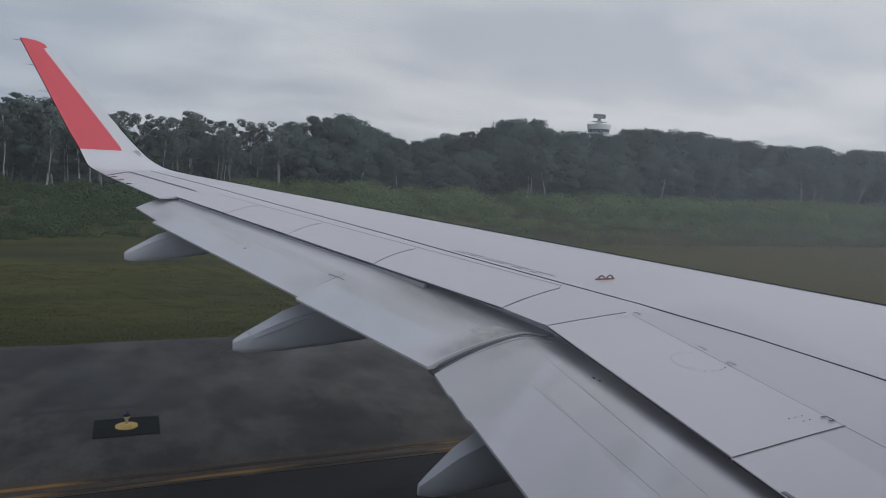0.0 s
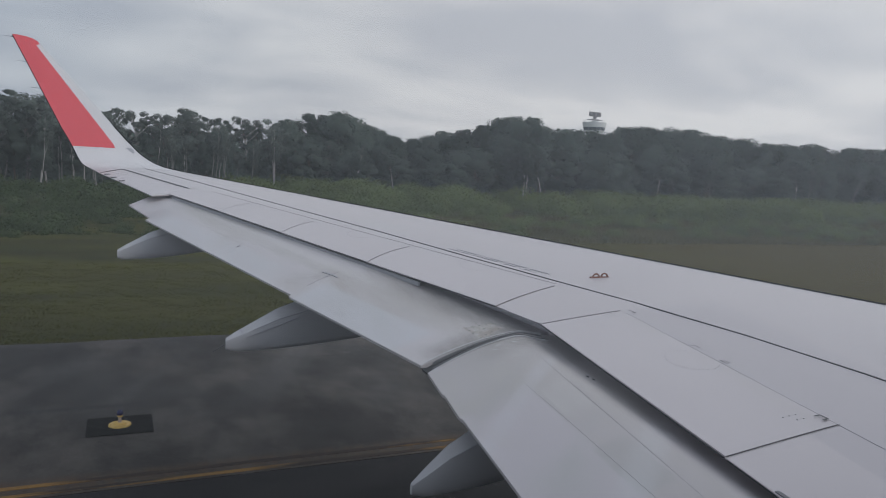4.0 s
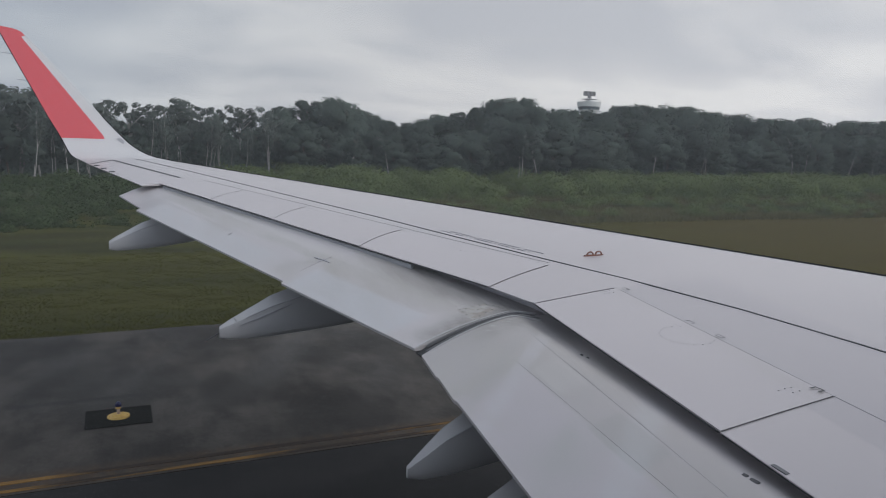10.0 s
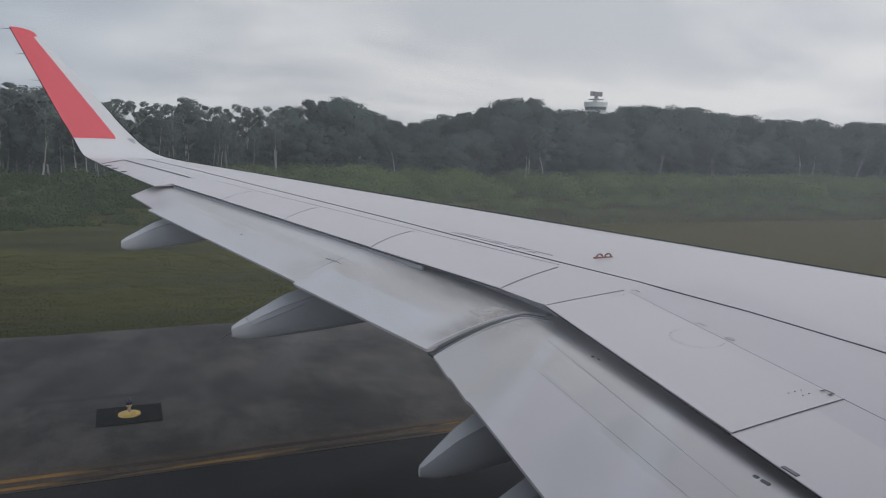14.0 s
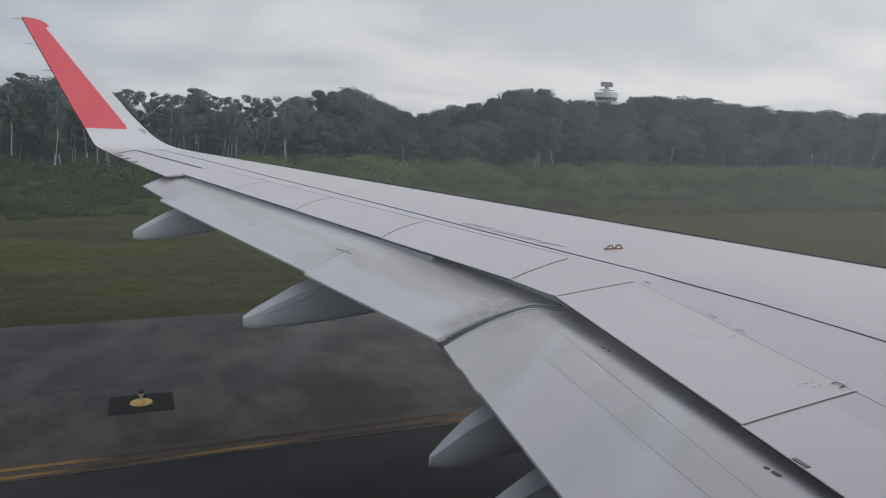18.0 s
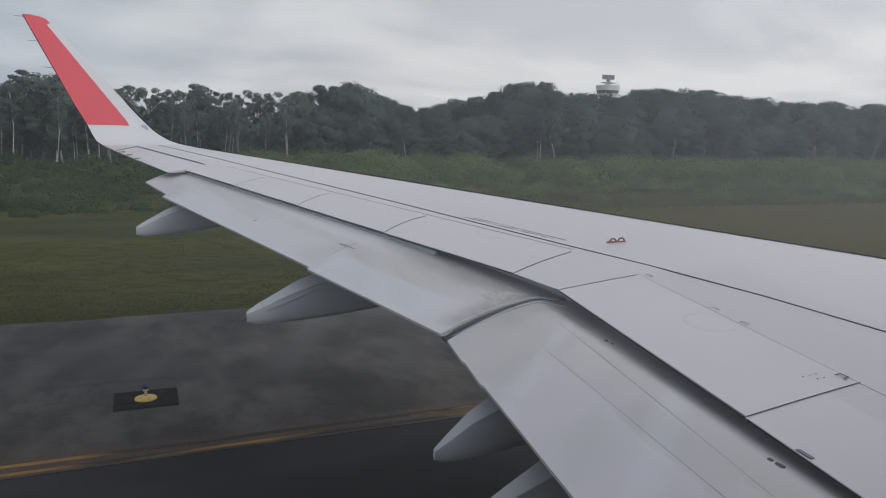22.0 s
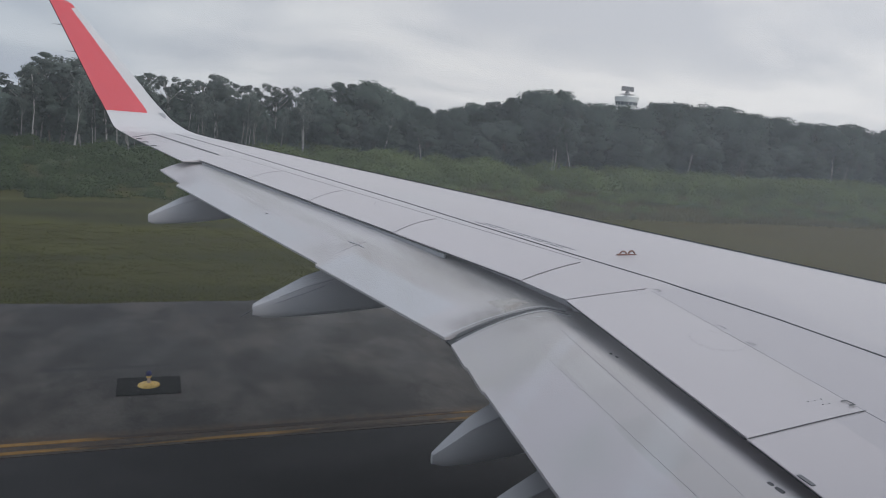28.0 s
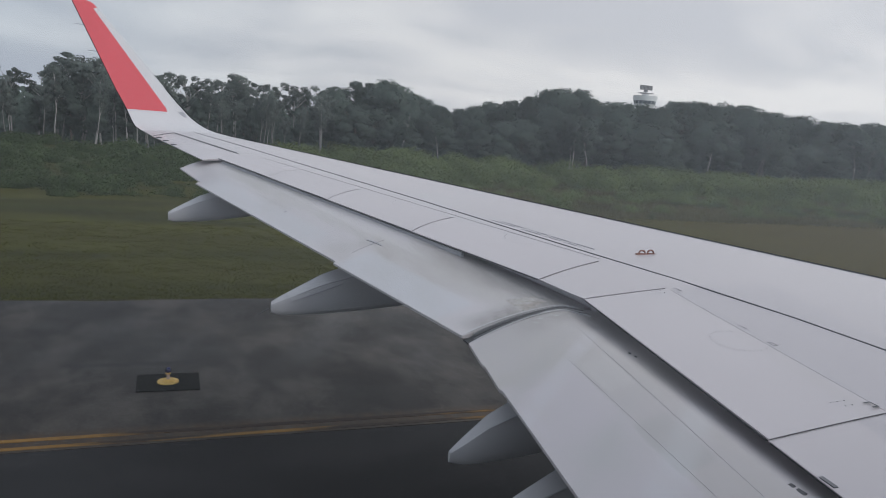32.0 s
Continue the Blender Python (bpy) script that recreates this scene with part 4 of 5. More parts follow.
# rows of small unreadable print along the walkway line
rt = random.Random(5)
for row, (xo, ya, yb) in enumerate(((0.095, 8.62, 7.50), (0.150, 8.56, 7.42))):
    y = ya
    while y > yb:
        ln = rt.uniform(0.010, 0.018)
        x = 1.20 + (8.27 - y) * 0.345 + xo
        a, b = (x, y, z_up(x, y)), (x + ln * 0.345, y - ln, z_up(x + ln * 0.345, y - ln))
        strip([a, b], 0.025, M_TEXT, wing, "print_bar", 0.002)
        y -= ln + (0.04 if rt.random() < 0.2 else 0.011)
# thin dark line added round the slats' upper edge
slat_bm = bmesh.new()
slat_prev = None
for y in span(2.2, 16.0, 30):
    c = 1.15 - (y - 2) * 0.043
    xc, zc = crest(y)
    row = [slat_bm.verts.new((xc + d * c, y, (z_up(xc + d * c, y) if d < 0 else zc - e * c) + 0.002)) for d, e in ((-0.05, 0), (0.0, 0.0), (0.06, 0.004), (0.12, 0.0105), (0.18, 0.027), (0.24, 0.044))]
    if slat_prev:
        for i in range(5):
            slat_bm.faces.new((slat_prev[i], slat_prev[i + 1], row[i + 1], row[i]))
    slat_prev = row
part("slat_edge_strip", slat_bm, M_SLAT, wing, "thin dark strip along the slats' edge")
# orange eye fitting
eye_bm = bmesh.new()
for cx in (2.01, 2.10):
    pr = None
    for k in range(11):
        a = math.pi * k / 10
        q = Vector((cx + 0.033 * math.cos(a), 7.2, z_up(cx, 7.2) + 0.006 + 0.028 * math.sin(a)))
        if pr:
            tube(pr, q, 0.008, 0.008, 8, eye_bm)
        pr = q
box(1.945, 7.188, z_up(2.05, 7.2) - 0.01, 2.15, 7.212, z_up(2.05, 7.2) + 0.009, 0.003, eye_bm)
part("rope_eye_fitting", eye_bm, M_ORANGE, airliner, "faded orange double-loop rope fitting")
# painted brackets round the inboard spoiler's hinges
def painted(corners, mat, name="hinge_mark"):
    """A flat painted patch on the upper skin."""
    b_ = bmesh.new()
    b_.faces.new([b_.verts.new((x, y, z_up(x, y) + 0.012)) for x, y in corners])
    return part(name, b_, mat, wing)


for x, y, hx, hy, w, m, closed in ((1.628, 6.19, 0.019, 0.032, 0.011, M_MARK, False), (1.515, 5.375, 0.017, 0.034, 0.007, M_MARK, False), (1.487, 5.085, 0.017, 0.030, 0.007, M_MARK, True), (1.345, 4.275, 0.022, 0.030, 0.011, M_MARK, False)):
    painted(((x + hx - w, y - hy), (x + hx, y - hy), (x + hx, y + hy), (x + hx - w, y + hy)), m)
    painted(((x - hx, y + hy - w), (x + hx - w, y + hy - w), (x + hx - w, y + hy), (x - hx, y + hy)), m)
    painted(((x - hx, y - hy), (x + hx - w, y - hy), (x + hx - w, y - hy + w), (x - hx, y - hy + w)), m)
    if closed:
        painted(((x - hx, y - hy + w), (x - hx + w, y - hy + w), (x - hx + w, y + hy - w), (x - hx, y + hy - w)), m)
# thin black lips along the rear edge of the spoilers, and a grey rub strip below the outer ones
for ya, yb in ((1.8, 4.14), (4.17, 6.19), (6.24, 6.69), (6.73, 8.31), (8.35, 9.85), (9.89, 11.32), (11.36, 12.9)):
    part("edge_lip", loft([[(aft(y)[0] + dx, y, z_up(aft(y)[0], y) + dz) for dx, dz in ((-0.004, -0.001), (-0.004, -0.009), (0.02, -0.012), (0.02, -0.004))] for y in span(ya, yb, 5)]), M_RUBBER, airliner)
part("rub_strip", loft([[(aft(y)[0] + dx, y, aft(y)[1] + dz) for dx, dz in ((0.012, -0.024), (0.006, -0.062), (0.03, -0.062), (0.03, -0.024))] for y in span(7.62, 12.8, 8)]), M_SEALG, airliner, "grey rub strip below the spoilers")
dot = mesh_of("fastener", [(0.0042 * math.cos(2 * math.pi * k / 8), 0.0042 * math.sin(2 * math.pi * k / 8), z) for z in (0.0, 0.004) for k in range(8)],
              [tuple(range(8, 16))] + [(k, (k + 1) % 8, 8 + (k + 1) % 8, 8 + k) for k in range(8)], M_SEALG)
spots = [(1.33 + 0.16 * math.cos(2 * math.pi * k / 18), 5.20 + 0.17 * math.sin(2 * math.pi * k / 18)) for k in range(18) if 0.16 * math.cos(2 * math.pi * k / 18) < 0.12]
spots += [(1.5 - 0.04 * (k % 3), 6.22 - 0.05 * (k // 3)) for k in range(6)] + [(1.26 - 0.045 * (k % 3), 4.36 - 0.05 * (k // 3)) for k in range(5)]
spots += [(hinge(yc) - 0.03 - 0.16 * math.sin(math.pi * k / 11), yc + 0.19 * math.cos(math.pi * k / 11)) for yc in (7.85, 9.5, 11.0) for k in range(12)]
for x, y in spots:
    f = new("fastener", dot)
    f.parent = airliner
    f.location = (x, y, z_up(x, y) + 0.004)
strip([(0.56, 3.84, z_up(0.56, 3.84)), (0.555, 3.76, z_up(0.555, 3.76))], 0.022, M_BRACKET, airliner, "edge_bumper", 0.004, lift=0.003)

# ---- fuselage and landing gear ----
FC, FR, FT = 3.75, 1.90, 0.05
WIN_Z0, WIN_Z1 = 3.94, 4.36


def hull(a0, a1, x0, x1, n=24, bm=None):
    """A curved wall with thickness, between two angles round the fuselage axis."""
    rings = []
    for x in (x0, x1):
        outer = [(x, FR * math.cos(a0 + (a1 - a0) * k / n), FC + FR * math.sin(a0 + (a1 - a0) * k / n)) for k in range(n + 1)]
        inner = [(x, (FR - FT) * math.cos(a0 + (a1 - a0) * k / n), FC + (FR - FT) * math.sin(a0 + (a1 - a0) * k / n)) for k in range(n + 1)]
        rings.append(outer + inner[::-1])
    return loft(rings, bm)


aw0, aw1 = math.asin((WIN_Z0 - FC) / FR), math.asin((WIN_Z1 - FC) / FR)
part("fuselage", hull(aw1, aw0 + 2 * math.pi, -17.0, 15.0, 48), M_HULL, airliner, "grey fuselage barrel with a row of cabin windows")
posts = [-17.0]
for k in range(-24, 27):
    c = -1.84 + k * 0.62
    if c - 0.24 > -17 and c + 0.24 < 15:
        posts += [c - 0.22, c + 0.22]
posts.append(15.0)
for a, b in zip(posts[::2], posts[1::2]):
    part("window_post", hull(aw0, aw1, a, b, 4), M_HULL, airliner)
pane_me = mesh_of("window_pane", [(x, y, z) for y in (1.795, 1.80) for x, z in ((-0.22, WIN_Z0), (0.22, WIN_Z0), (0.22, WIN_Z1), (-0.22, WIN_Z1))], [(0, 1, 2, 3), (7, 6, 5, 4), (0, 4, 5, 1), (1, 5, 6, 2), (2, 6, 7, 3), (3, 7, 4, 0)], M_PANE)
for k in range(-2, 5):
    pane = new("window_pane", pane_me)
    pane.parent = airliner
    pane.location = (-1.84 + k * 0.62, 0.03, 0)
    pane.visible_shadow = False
    pane["label"] = "acrylic cabin window pane carrying a veil of distant haze"
for x in (-17.0, 15.0):
    eb = bmesh.new()
    bmesh.ops.create_cone(eb, cap_ends=True, segments=48, radius1=FR - 0.01, radius2=FR - 0.01, depth=0.05, matrix=Matrix.Translation((x, 0, FC)) @ Matrix.Rotation(math.pi / 2, 4, "Y"))
    part("bulkhead", eb, M_CABIN, airliner)
for sy in (3.8, -3.8):
    part("gear_leg", tube((1.9, sy, 0.55), (1.9, sy * 0.97, 2.75), 0.11, 0.15, 16), M_STEEL, airliner)
    for dy in (-0.42, 0.42):
        wb = tube((1.9, sy + dy - 0.2, 0.585), (1.9, sy + dy + 0.2, 0.585), 0.585, 0.585, 32)
        bmesh.ops.bevel(wb, geom=[e for e in wb.edges if len(e.link_faces) == 2 and e.calc_face_angle() > 1.0], offset=0.08, segments=3, affect="EDGES")
        wheel = part("wheel", wb, M_RUBBER, airliner)
        part("rim", tube((1.9, sy + dy - 0.21, 0.585), (1.9, sy + dy + 0.21, 0.585), 0.27, 0.27, 24), M_STEEL, wheel)
    part("axle", tube((1.9, sy - 0.5, 0.585), (1.9, sy + 0.5, 0.585), 0.07, 0.07, 12), M_STEEL, airliner)
part("far_wing_stub", loft([[(6.2, y, 2.5), (0.6, y, 2.6), (0.6, y, 2.5), (4, y, 2.1)] for y in (-1.7, -4.5)]), M_SKIN, airliner)
# ---- ground ----
ground = tagged(new("ground", mesh_of("ground", [(-3000, -3000, -0.05), (3000, -3000, -0.05), (3000, 3000, -0.05), (-3000, 3000, -0.05)], [(0, 1, 2, 3)], M_GRASS)), "flat mown grass field beside the taxiway", "grass", kind="structure")


def box_mesh(name, x0, y0, z0, x1, y1, z1, mat):
    me = bpy.data.meshes.new(name)
    b_ = box(x0, y0, z0, x1, y1, z1)
    b_.to_mesh(me)
    b_.free()
    me.materials.append(mat)
    return me


def slab(name, y0, y1, z1, mat, label, wob=0.0, x0=-400, x1=600):
    """A paved strip along x whose outer edge wanders a little."""
    xs = [x0, -60] + [-30 + 0.35 * k for k in range(300)] + [120, x1] if wob else [x0, x1]
    v, f = [], []
    for i, x in enumerate(xs):
        yo = y1 + (wob * (noise.noise((x * 0.35, 1.7, 0)) * 1.4 + noise.noise((x * 1.9, 4.2, 0)) * 0.6) if wob else 0)
        v += [(x, y0, z1), (x, yo, z1), (x, yo, z1 - 0.3), (x, y0, z1 - 0.3)]
    for i in range(len(xs) - 1):
        a, b = i * 4, i * 4 + 4
        f += [(a, b, b + 1, a + 1), (a + 1, b + 1, b + 2, a + 2), (a + 2, b + 2, b + 3, a + 3), (a + 3, b + 3, b, a)]
    return tagged(new(name, mesh_of(name, v, f, mat)), label, "pavement", kind="structure")


slab("taxiway", -11.3, 11.28, 0.0, M_ASPH, "dark worn asphalt taxiway surface")
slab("shoulder", 11.30, 19.25, 0.0, M_SHOULD, "grey-brown stained asphalt taxiway shoulder", wob=0.13)
slab("shoulder", -19.25, -11.32, 0.0, M_SHOULD, "grey-brown stained asphalt taxiway shoulder")
slab("tar_joint", 11.24, 11.31, 0.004, M_TAR, "black tar joint along the taxiway edge", x0=-171.9, x1=-140)
for side in (1, -1):
    for y0, y1 in ((11.37, 11.455), (11.61, 11.705)):
        slab("edge_stripe", min(side * y0, side * y1), max(side * y0, side * y1), 0.004, M_YPAINT, "worn yellow taxiway edge stripe", wob=0.012 if side > 0 else 0.0)


# a shallow puddle round one edge light, back along the taxiway
pud = []
for k in range(64):
    a = 2 * math.pi * k / 64
    r = 1 + 0.22 * noise.noise((math.cos(a) * 1.5, math.sin(a) * 1.5, 7)) + 0.07 * noise.noise((math.cos(a) * 6, math.sin(a) * 6, 2))
    pud.append((-51.6 + 1.55 * r * math.cos(a), 15.2 + 1.75 * r * math.sin(a), 0.004))
tagged(new("puddle", mesh_of("puddle", pud, [tuple(range(64))], M_WET)), "shallow dark puddle on the taxiway shoulder", "puddle", kind="stuff")

# stained concrete apron that the taxiway leaves, in square bays with tar joints
apron = tagged(new("apron", box_mesh("apron", -330, -70, -0.3, -172, 17.2, 0.008, M_APRON)), "brown-grey stained concrete apron with rubber streaks", "pavement", kind="structure")
for k in range(21):
    tagged(new("cross_joint", box_mesh("cross_joint", -329 + k * 7.5, -69.9, 0.0, -328.96 + k * 7.5, 17.1, 0.012, M_TAR)), "black tar joint between concrete bays", "pavement", kind="structure")
for k in range(11):
    tagged(new("cross_joint", box_mesh("cross_joint", -329.9, -66 + k * 7.5, 0.0, -172.1, -65.96 + k * 7.5, 0.0125, M_TAR)), "black tar joint between concrete bays", "pavement", kind="structure")


# ---- taxiway edge lights, pit cover, sign ----
def edge_light(x, y, pad):
    t = tagged(new("taxiway_edge_light"), "yellow edge light with blue lens on a " + ("pale concrete pad" if pad else "dark asphalt patch"), "runway light", "taxiway edge lights")
    t.location = (x, y, 0)
    bm = box(-0.48, -0.40, -0.05, 0.48, 0.40, 0.012, 0.01)
    for v in bm.verts:
        v.co.x += 0.03 * noise.noise((v.co.x * 9 + x, v.co.y * 9, 3))
        v.co.y += 0.03 * noise.noise((v.co.x * 9, v.co.y * 9 + x, 8))
    part("pad", bm, M_CONC if pad else M_REPAIR, t)
    if pad:
        for x0, y0, x1, y1 in ((-0.49, -0.42, 0.50, -0.385), (-0.495, 0.385, 0.49, 0.41), (-0.50, -0.40, -0.47, 0.40), (0.47, -0.40, 0.495, 0.40)):
            part("pad_edge", box(x0, y0, -0.04, x1, y1, 0.016, 0.006), M_TAR, t, "dark cracked edge of the pad")
        for a, b in (((-0.30, -0.39), (-0.12, -0.12)), ((-0.47, -0.05), (-0.2, -0.22)), ((0.05, -0.39), (0.2, -0.2))):
            strip([(a[0], a[1], 0.012), ((a[0] + b[0]) / 2 + 0.03, (a[1] + b[1]) / 2, 0.012), (b[0], b[1], 0.012)], 0.014, M_TAR, t, "crack", 0.003)
    part("base_plate", tube((0, 0, 0.01), (0, 0, 0.03), 0.165, 0.16, 28), M_YLIGHT, t)
    part("flange", tube((0, 0, 0.03), (0, 0, 0.06), 0.10, 0.07, 20), M_YLIGHT, t)
    part("stem", tube((0, 0, 0.05), (0, 0, 0.15), 0.026, 0.022, 14), M_STEM, t, "faded pinkish-white stem")
    part("collar", tube((0, 0, 0.145), (0, 0, 0.17), 0.04, 0.04, 16), M_YLIGHT, t)
    bm = bmesh.new()
    bmesh.ops.create_uvsphere(bm, u_segments=16, v_segments=10, radius=0.046, matrix=Matrix.LocRotScale((0, 0, 0.20), None, (1, 1, 1.15)))
    smooth(part("lens", bm, M_LENS, t, "dark blue glass lens"), 60)
    for k in range(6):
        a = k * math.pi / 3
        part("bolt", tube((0.13 * math.cos(a), 0.13 * math.sin(a), 0.03), (0.13 * math.cos(a), 0.13 * math.sin(a), 0.04), 0.012, 0.012, 6), M_YLIGHT, t)
    return t


for x, y, pad in ((-1.95, 13.6, False), (47.6, 13.6, False), (-51.4, 13.7, False), (-101.0, 13.75, False), (-150.4, 13.5, False), (-161.5, 14.0, True)):
    edge_light(x, y, pad)
pit = tagged(new("cable_pit"), "square cable pit cover with a pale rim set in the asphalt", "pit cover")
pit.location = (-150.9, 16.1, 0)
for x0, y0, x1, y1 in ((-0.40, -0.345, 0.40, -0.30), (-0.40, 0.30, 0.40, 0.345), (-0.40, -0.30, -0.36, 0.30), (0.36, -0.30, 0.40, 0.30)):
    part("rim", box(x0, y0, -0.05, x1, y1, 0.02, 0.004), M_CONC, pit)
part("cover", box(-0.36, -0.30, -0.05, 0.36, 0.30, 0.012, 0.004), M_TAR, pit, "dark steel cover")
slabm = tagged(new("marker_slab"), "small flat grey concrete marker slab in the grass", "marker")
slabm.location = (-153.0, 33.6, -0.05)
part("block", box(-0.42, -0.3, 0, 0.42, 0.3, 0.09, 0.02), M_SLAB, slabm)

sign = tagged(new("taxiway_sign"), "yellow RAMP sign with black letters and arrow on concrete", "sign")
sign.matrix_world = pose(-184.0, 31.0, -0.05, 0, 0, 0) @ Matrix.Scale(0.78, 4)
part("slab", box(-1.5, -0.5, 0, 1.5, 0.5, 0.06, 0.01), M_CONC, sign, "grey concrete base slab")
part("face", box(-1.15, -0.09, 0.20, 1.15, 0.09, 1.0, 0.015), M_SIGN, sign, "yellow sign panel")
part("frame", box(-1.18, -0.075, 0.98, 1.18, 0.075, 1.02, 0.008), M_MARK, sign)
part("frame", box(-1.18, -0.075, 0.18, 1.18, 0.075, 0.21, 0.008), M_MARK, sign)
for x in (-0.9, 0.0, 0.9):
    part("leg", tube((x, 0, 0.05), (x, 0, 0.2), 0.04, 0.04, 10), M_YLIGHT, sign)
tc = bpy.data.curves.new("ramp_text", "FONT")
tc.body, tc.size, tc.extrude, tc.align_x, tc.align_y = "RAMP", 0.62, 0.004, "CENTER", "CENTER"
to = new("lettering_curve", tc)
bpy.context.view_layer.update()
tm = bpy.data.meshes.new_from_object(to.evaluated_get(bpy.context.evaluated_depsgraph_get()))
bpy.data.objects.remove(to)
tm.materials.clear()
tm.materials.append(M_MARK)
lt = new("lettering", tm)
lt.parent = sign
lt.matrix_local = pose(-0.25, -0.096, 0.6, 90, 0, 0)
part("arrow", box(0.70, -0.10, 0.57, 0.98, -0.092, 0.63), M_MARK, sign)
ab = bmesh.new()
ab.faces.new([ab.verts.new(v) for v in ((0.92, -0.098, 0.48), (1.08, -0.098, 0.60), (0.92, -0.098, 0.72))])
bmesh.ops.solidify(ab, geom=ab.faces[:], thickness=0.006)
part("arrow_head", ab, M_MARK, sign)

# ---- control tower behind the trees ----
tower = tagged(new("control_tower"), "white round control tower with a radar antenna above the trees", "control tower")
TOWER_Y = 315.0
tower.location = (217.4, TOWER_Y, -0.4)
tower.scale = (1.13, 1.13, 1.13)
part("shaft", tube((0, 0, -0.1), (0, 0, 21.5), 2.5, 1.7, 24), M_TWHITE, tower)
part("flare", tube((0, 0, 21.3), (0, 0, 22.6), 1.9, 3.2, 32), M_TWHITE, tower)
part("lower_band", tube((0, 0, 22.6), (0, 0, 24.8), 3.3, 4.75, 32), M_TWHITE, tower)
part("glazing", tube((0, 0, 24.8), (0, 0, 26.2), 4.55, 4.85, 32), M_TGLASS, tower, "dark tinted cab glazing")
part("roof_band", tube((0, 0, 26.2), (0, 0, 28.3), 5.05, 5.35, 32), M_TWHITE, tower)
for k in range(16):
    a = 2 * math.pi * k / 16
    part("mullion", tube((4.6 * math.cos(a), 4.6 * math.sin(a), 24.8), (4.9 * math.cos(a), 4.9 * math.sin(a), 26.2), 0.08, 0.08, 6), M_TWHITE, tower)
for k in range(12):
    a = 2 * math.pi * k / 12
    part("rail_post", tube((4.9 * math.cos(a), 4.9 * math.sin(a), 28.3), (4.9 * math.cos(a), 4.9 * math.sin(a), 29.2), 0.06, 0.06, 6), M_STEEL, tower)
part("equipment_room", tube((0, 0, 28.3), (0, 0, 29.1), 1.5, 1.4, 16), M_TWHITE, tower)
for k in range(4):
    a = math.pi / 4 + k * math.pi / 2
    part("mast_leg", tube((1.6 * math.cos(a), 1.6 * math.sin(a), 28.3), (0.5 * math.cos(a), 0.5 * math.sin(a), 31.2), 0.13, 0.1, 8), M_TSTEEL, tower)
part("platform", box(-3.0, -1.6, 29.4, 3.0, 1.6, 29.7, 0.03), M_TSTEEL, tower)
part("turntable", tube((0, 0, 30.0), (0, 0, 31.1), 0.7, 0.6, 16), M_TSTEEL, tower)
for k in range(9):
    part("antenna_bar", box(-3.1 + k * 0.72, -0.25, 31.0, -2.7 + k * 0.72, 0.25, 32.9, 0.02), M_TSTEEL, tower)
part("antenna_beam", box(-3.2, -0.3, 31.6, 3.2, 0.3, 31.85, 0.02), M_TSTEEL, tower)
part("antenna_beam", box(-3.2, -0.3, 32.8, 3.2, 0.3, 33.0, 0.02), M_TSTEEL, tower)
part("lightning_rod", tube((4.3, 0, 28.3), (4.3, 0, 30.6), 0.05, 0.03, 6), M_STEEL, tower)


# ---- plants ----
def leaf_quads(cs, sizes, rng, out, rough=0.38):
    """Small four-sided leaf sprays at the centres cs, lying mostly across the directions out."""
    n = len(cs)
    a = rng.normal(size=(n, 3)); a /= np.linalg.norm(a, axis=1)[:, None]
    nn = out / np.maximum(1e-6, np.linalg.norm(out, axis=1))[:, None] + rng.normal(0, rough, (n, 3))
    nn /= np.linalg.norm(nn, axis=1)[:, None]
    a -= nn * (a * nn).sum(1)[:, None]; a /= np.linalg.norm(a, axis=1)[:, None]
    b = np.cross(nn, a)
    s = sizes[:, None]
    v = np.stack([cs - a * s * 0.5, cs - b * s * 0.34, cs + a * s * 0.5, cs + b * s * 0.34], 1).reshape(-1, 3)
    return v, np.arange(4 * n).reshape(n, 4)


def soft_normals(me, out):
    """Leaves of one clump are shaded as the rounded clump that they form."""
    q = np.repeat(out / np.maximum(1e-6, np.linalg.norm(out, axis=1))[:, None], 4, axis=0)
    me.polygons.foreach_set("use_smooth", [True] * len(me.polygons))
    me.normals_split_custom_set_from_vertices(q.tolist())
    return me


def tube_np(pts, radii, n=6):
    v, f = [], []
    for i, (p, r) in enumerate(zip(pts, radii)):
        for k in range(n):
            a = 2 * math.pi * k / n
            v.append((p[0] + r * math.cos(a), p[1] + r * math.sin(a), p[2]))
    f = [(i * n + k, i * n + (k + 1) % n, (i + 1) * n + (k + 1) % n, (i + 1) * n + k) for i in range(len(pts) - 1) for k in range(n)]
    return v, f


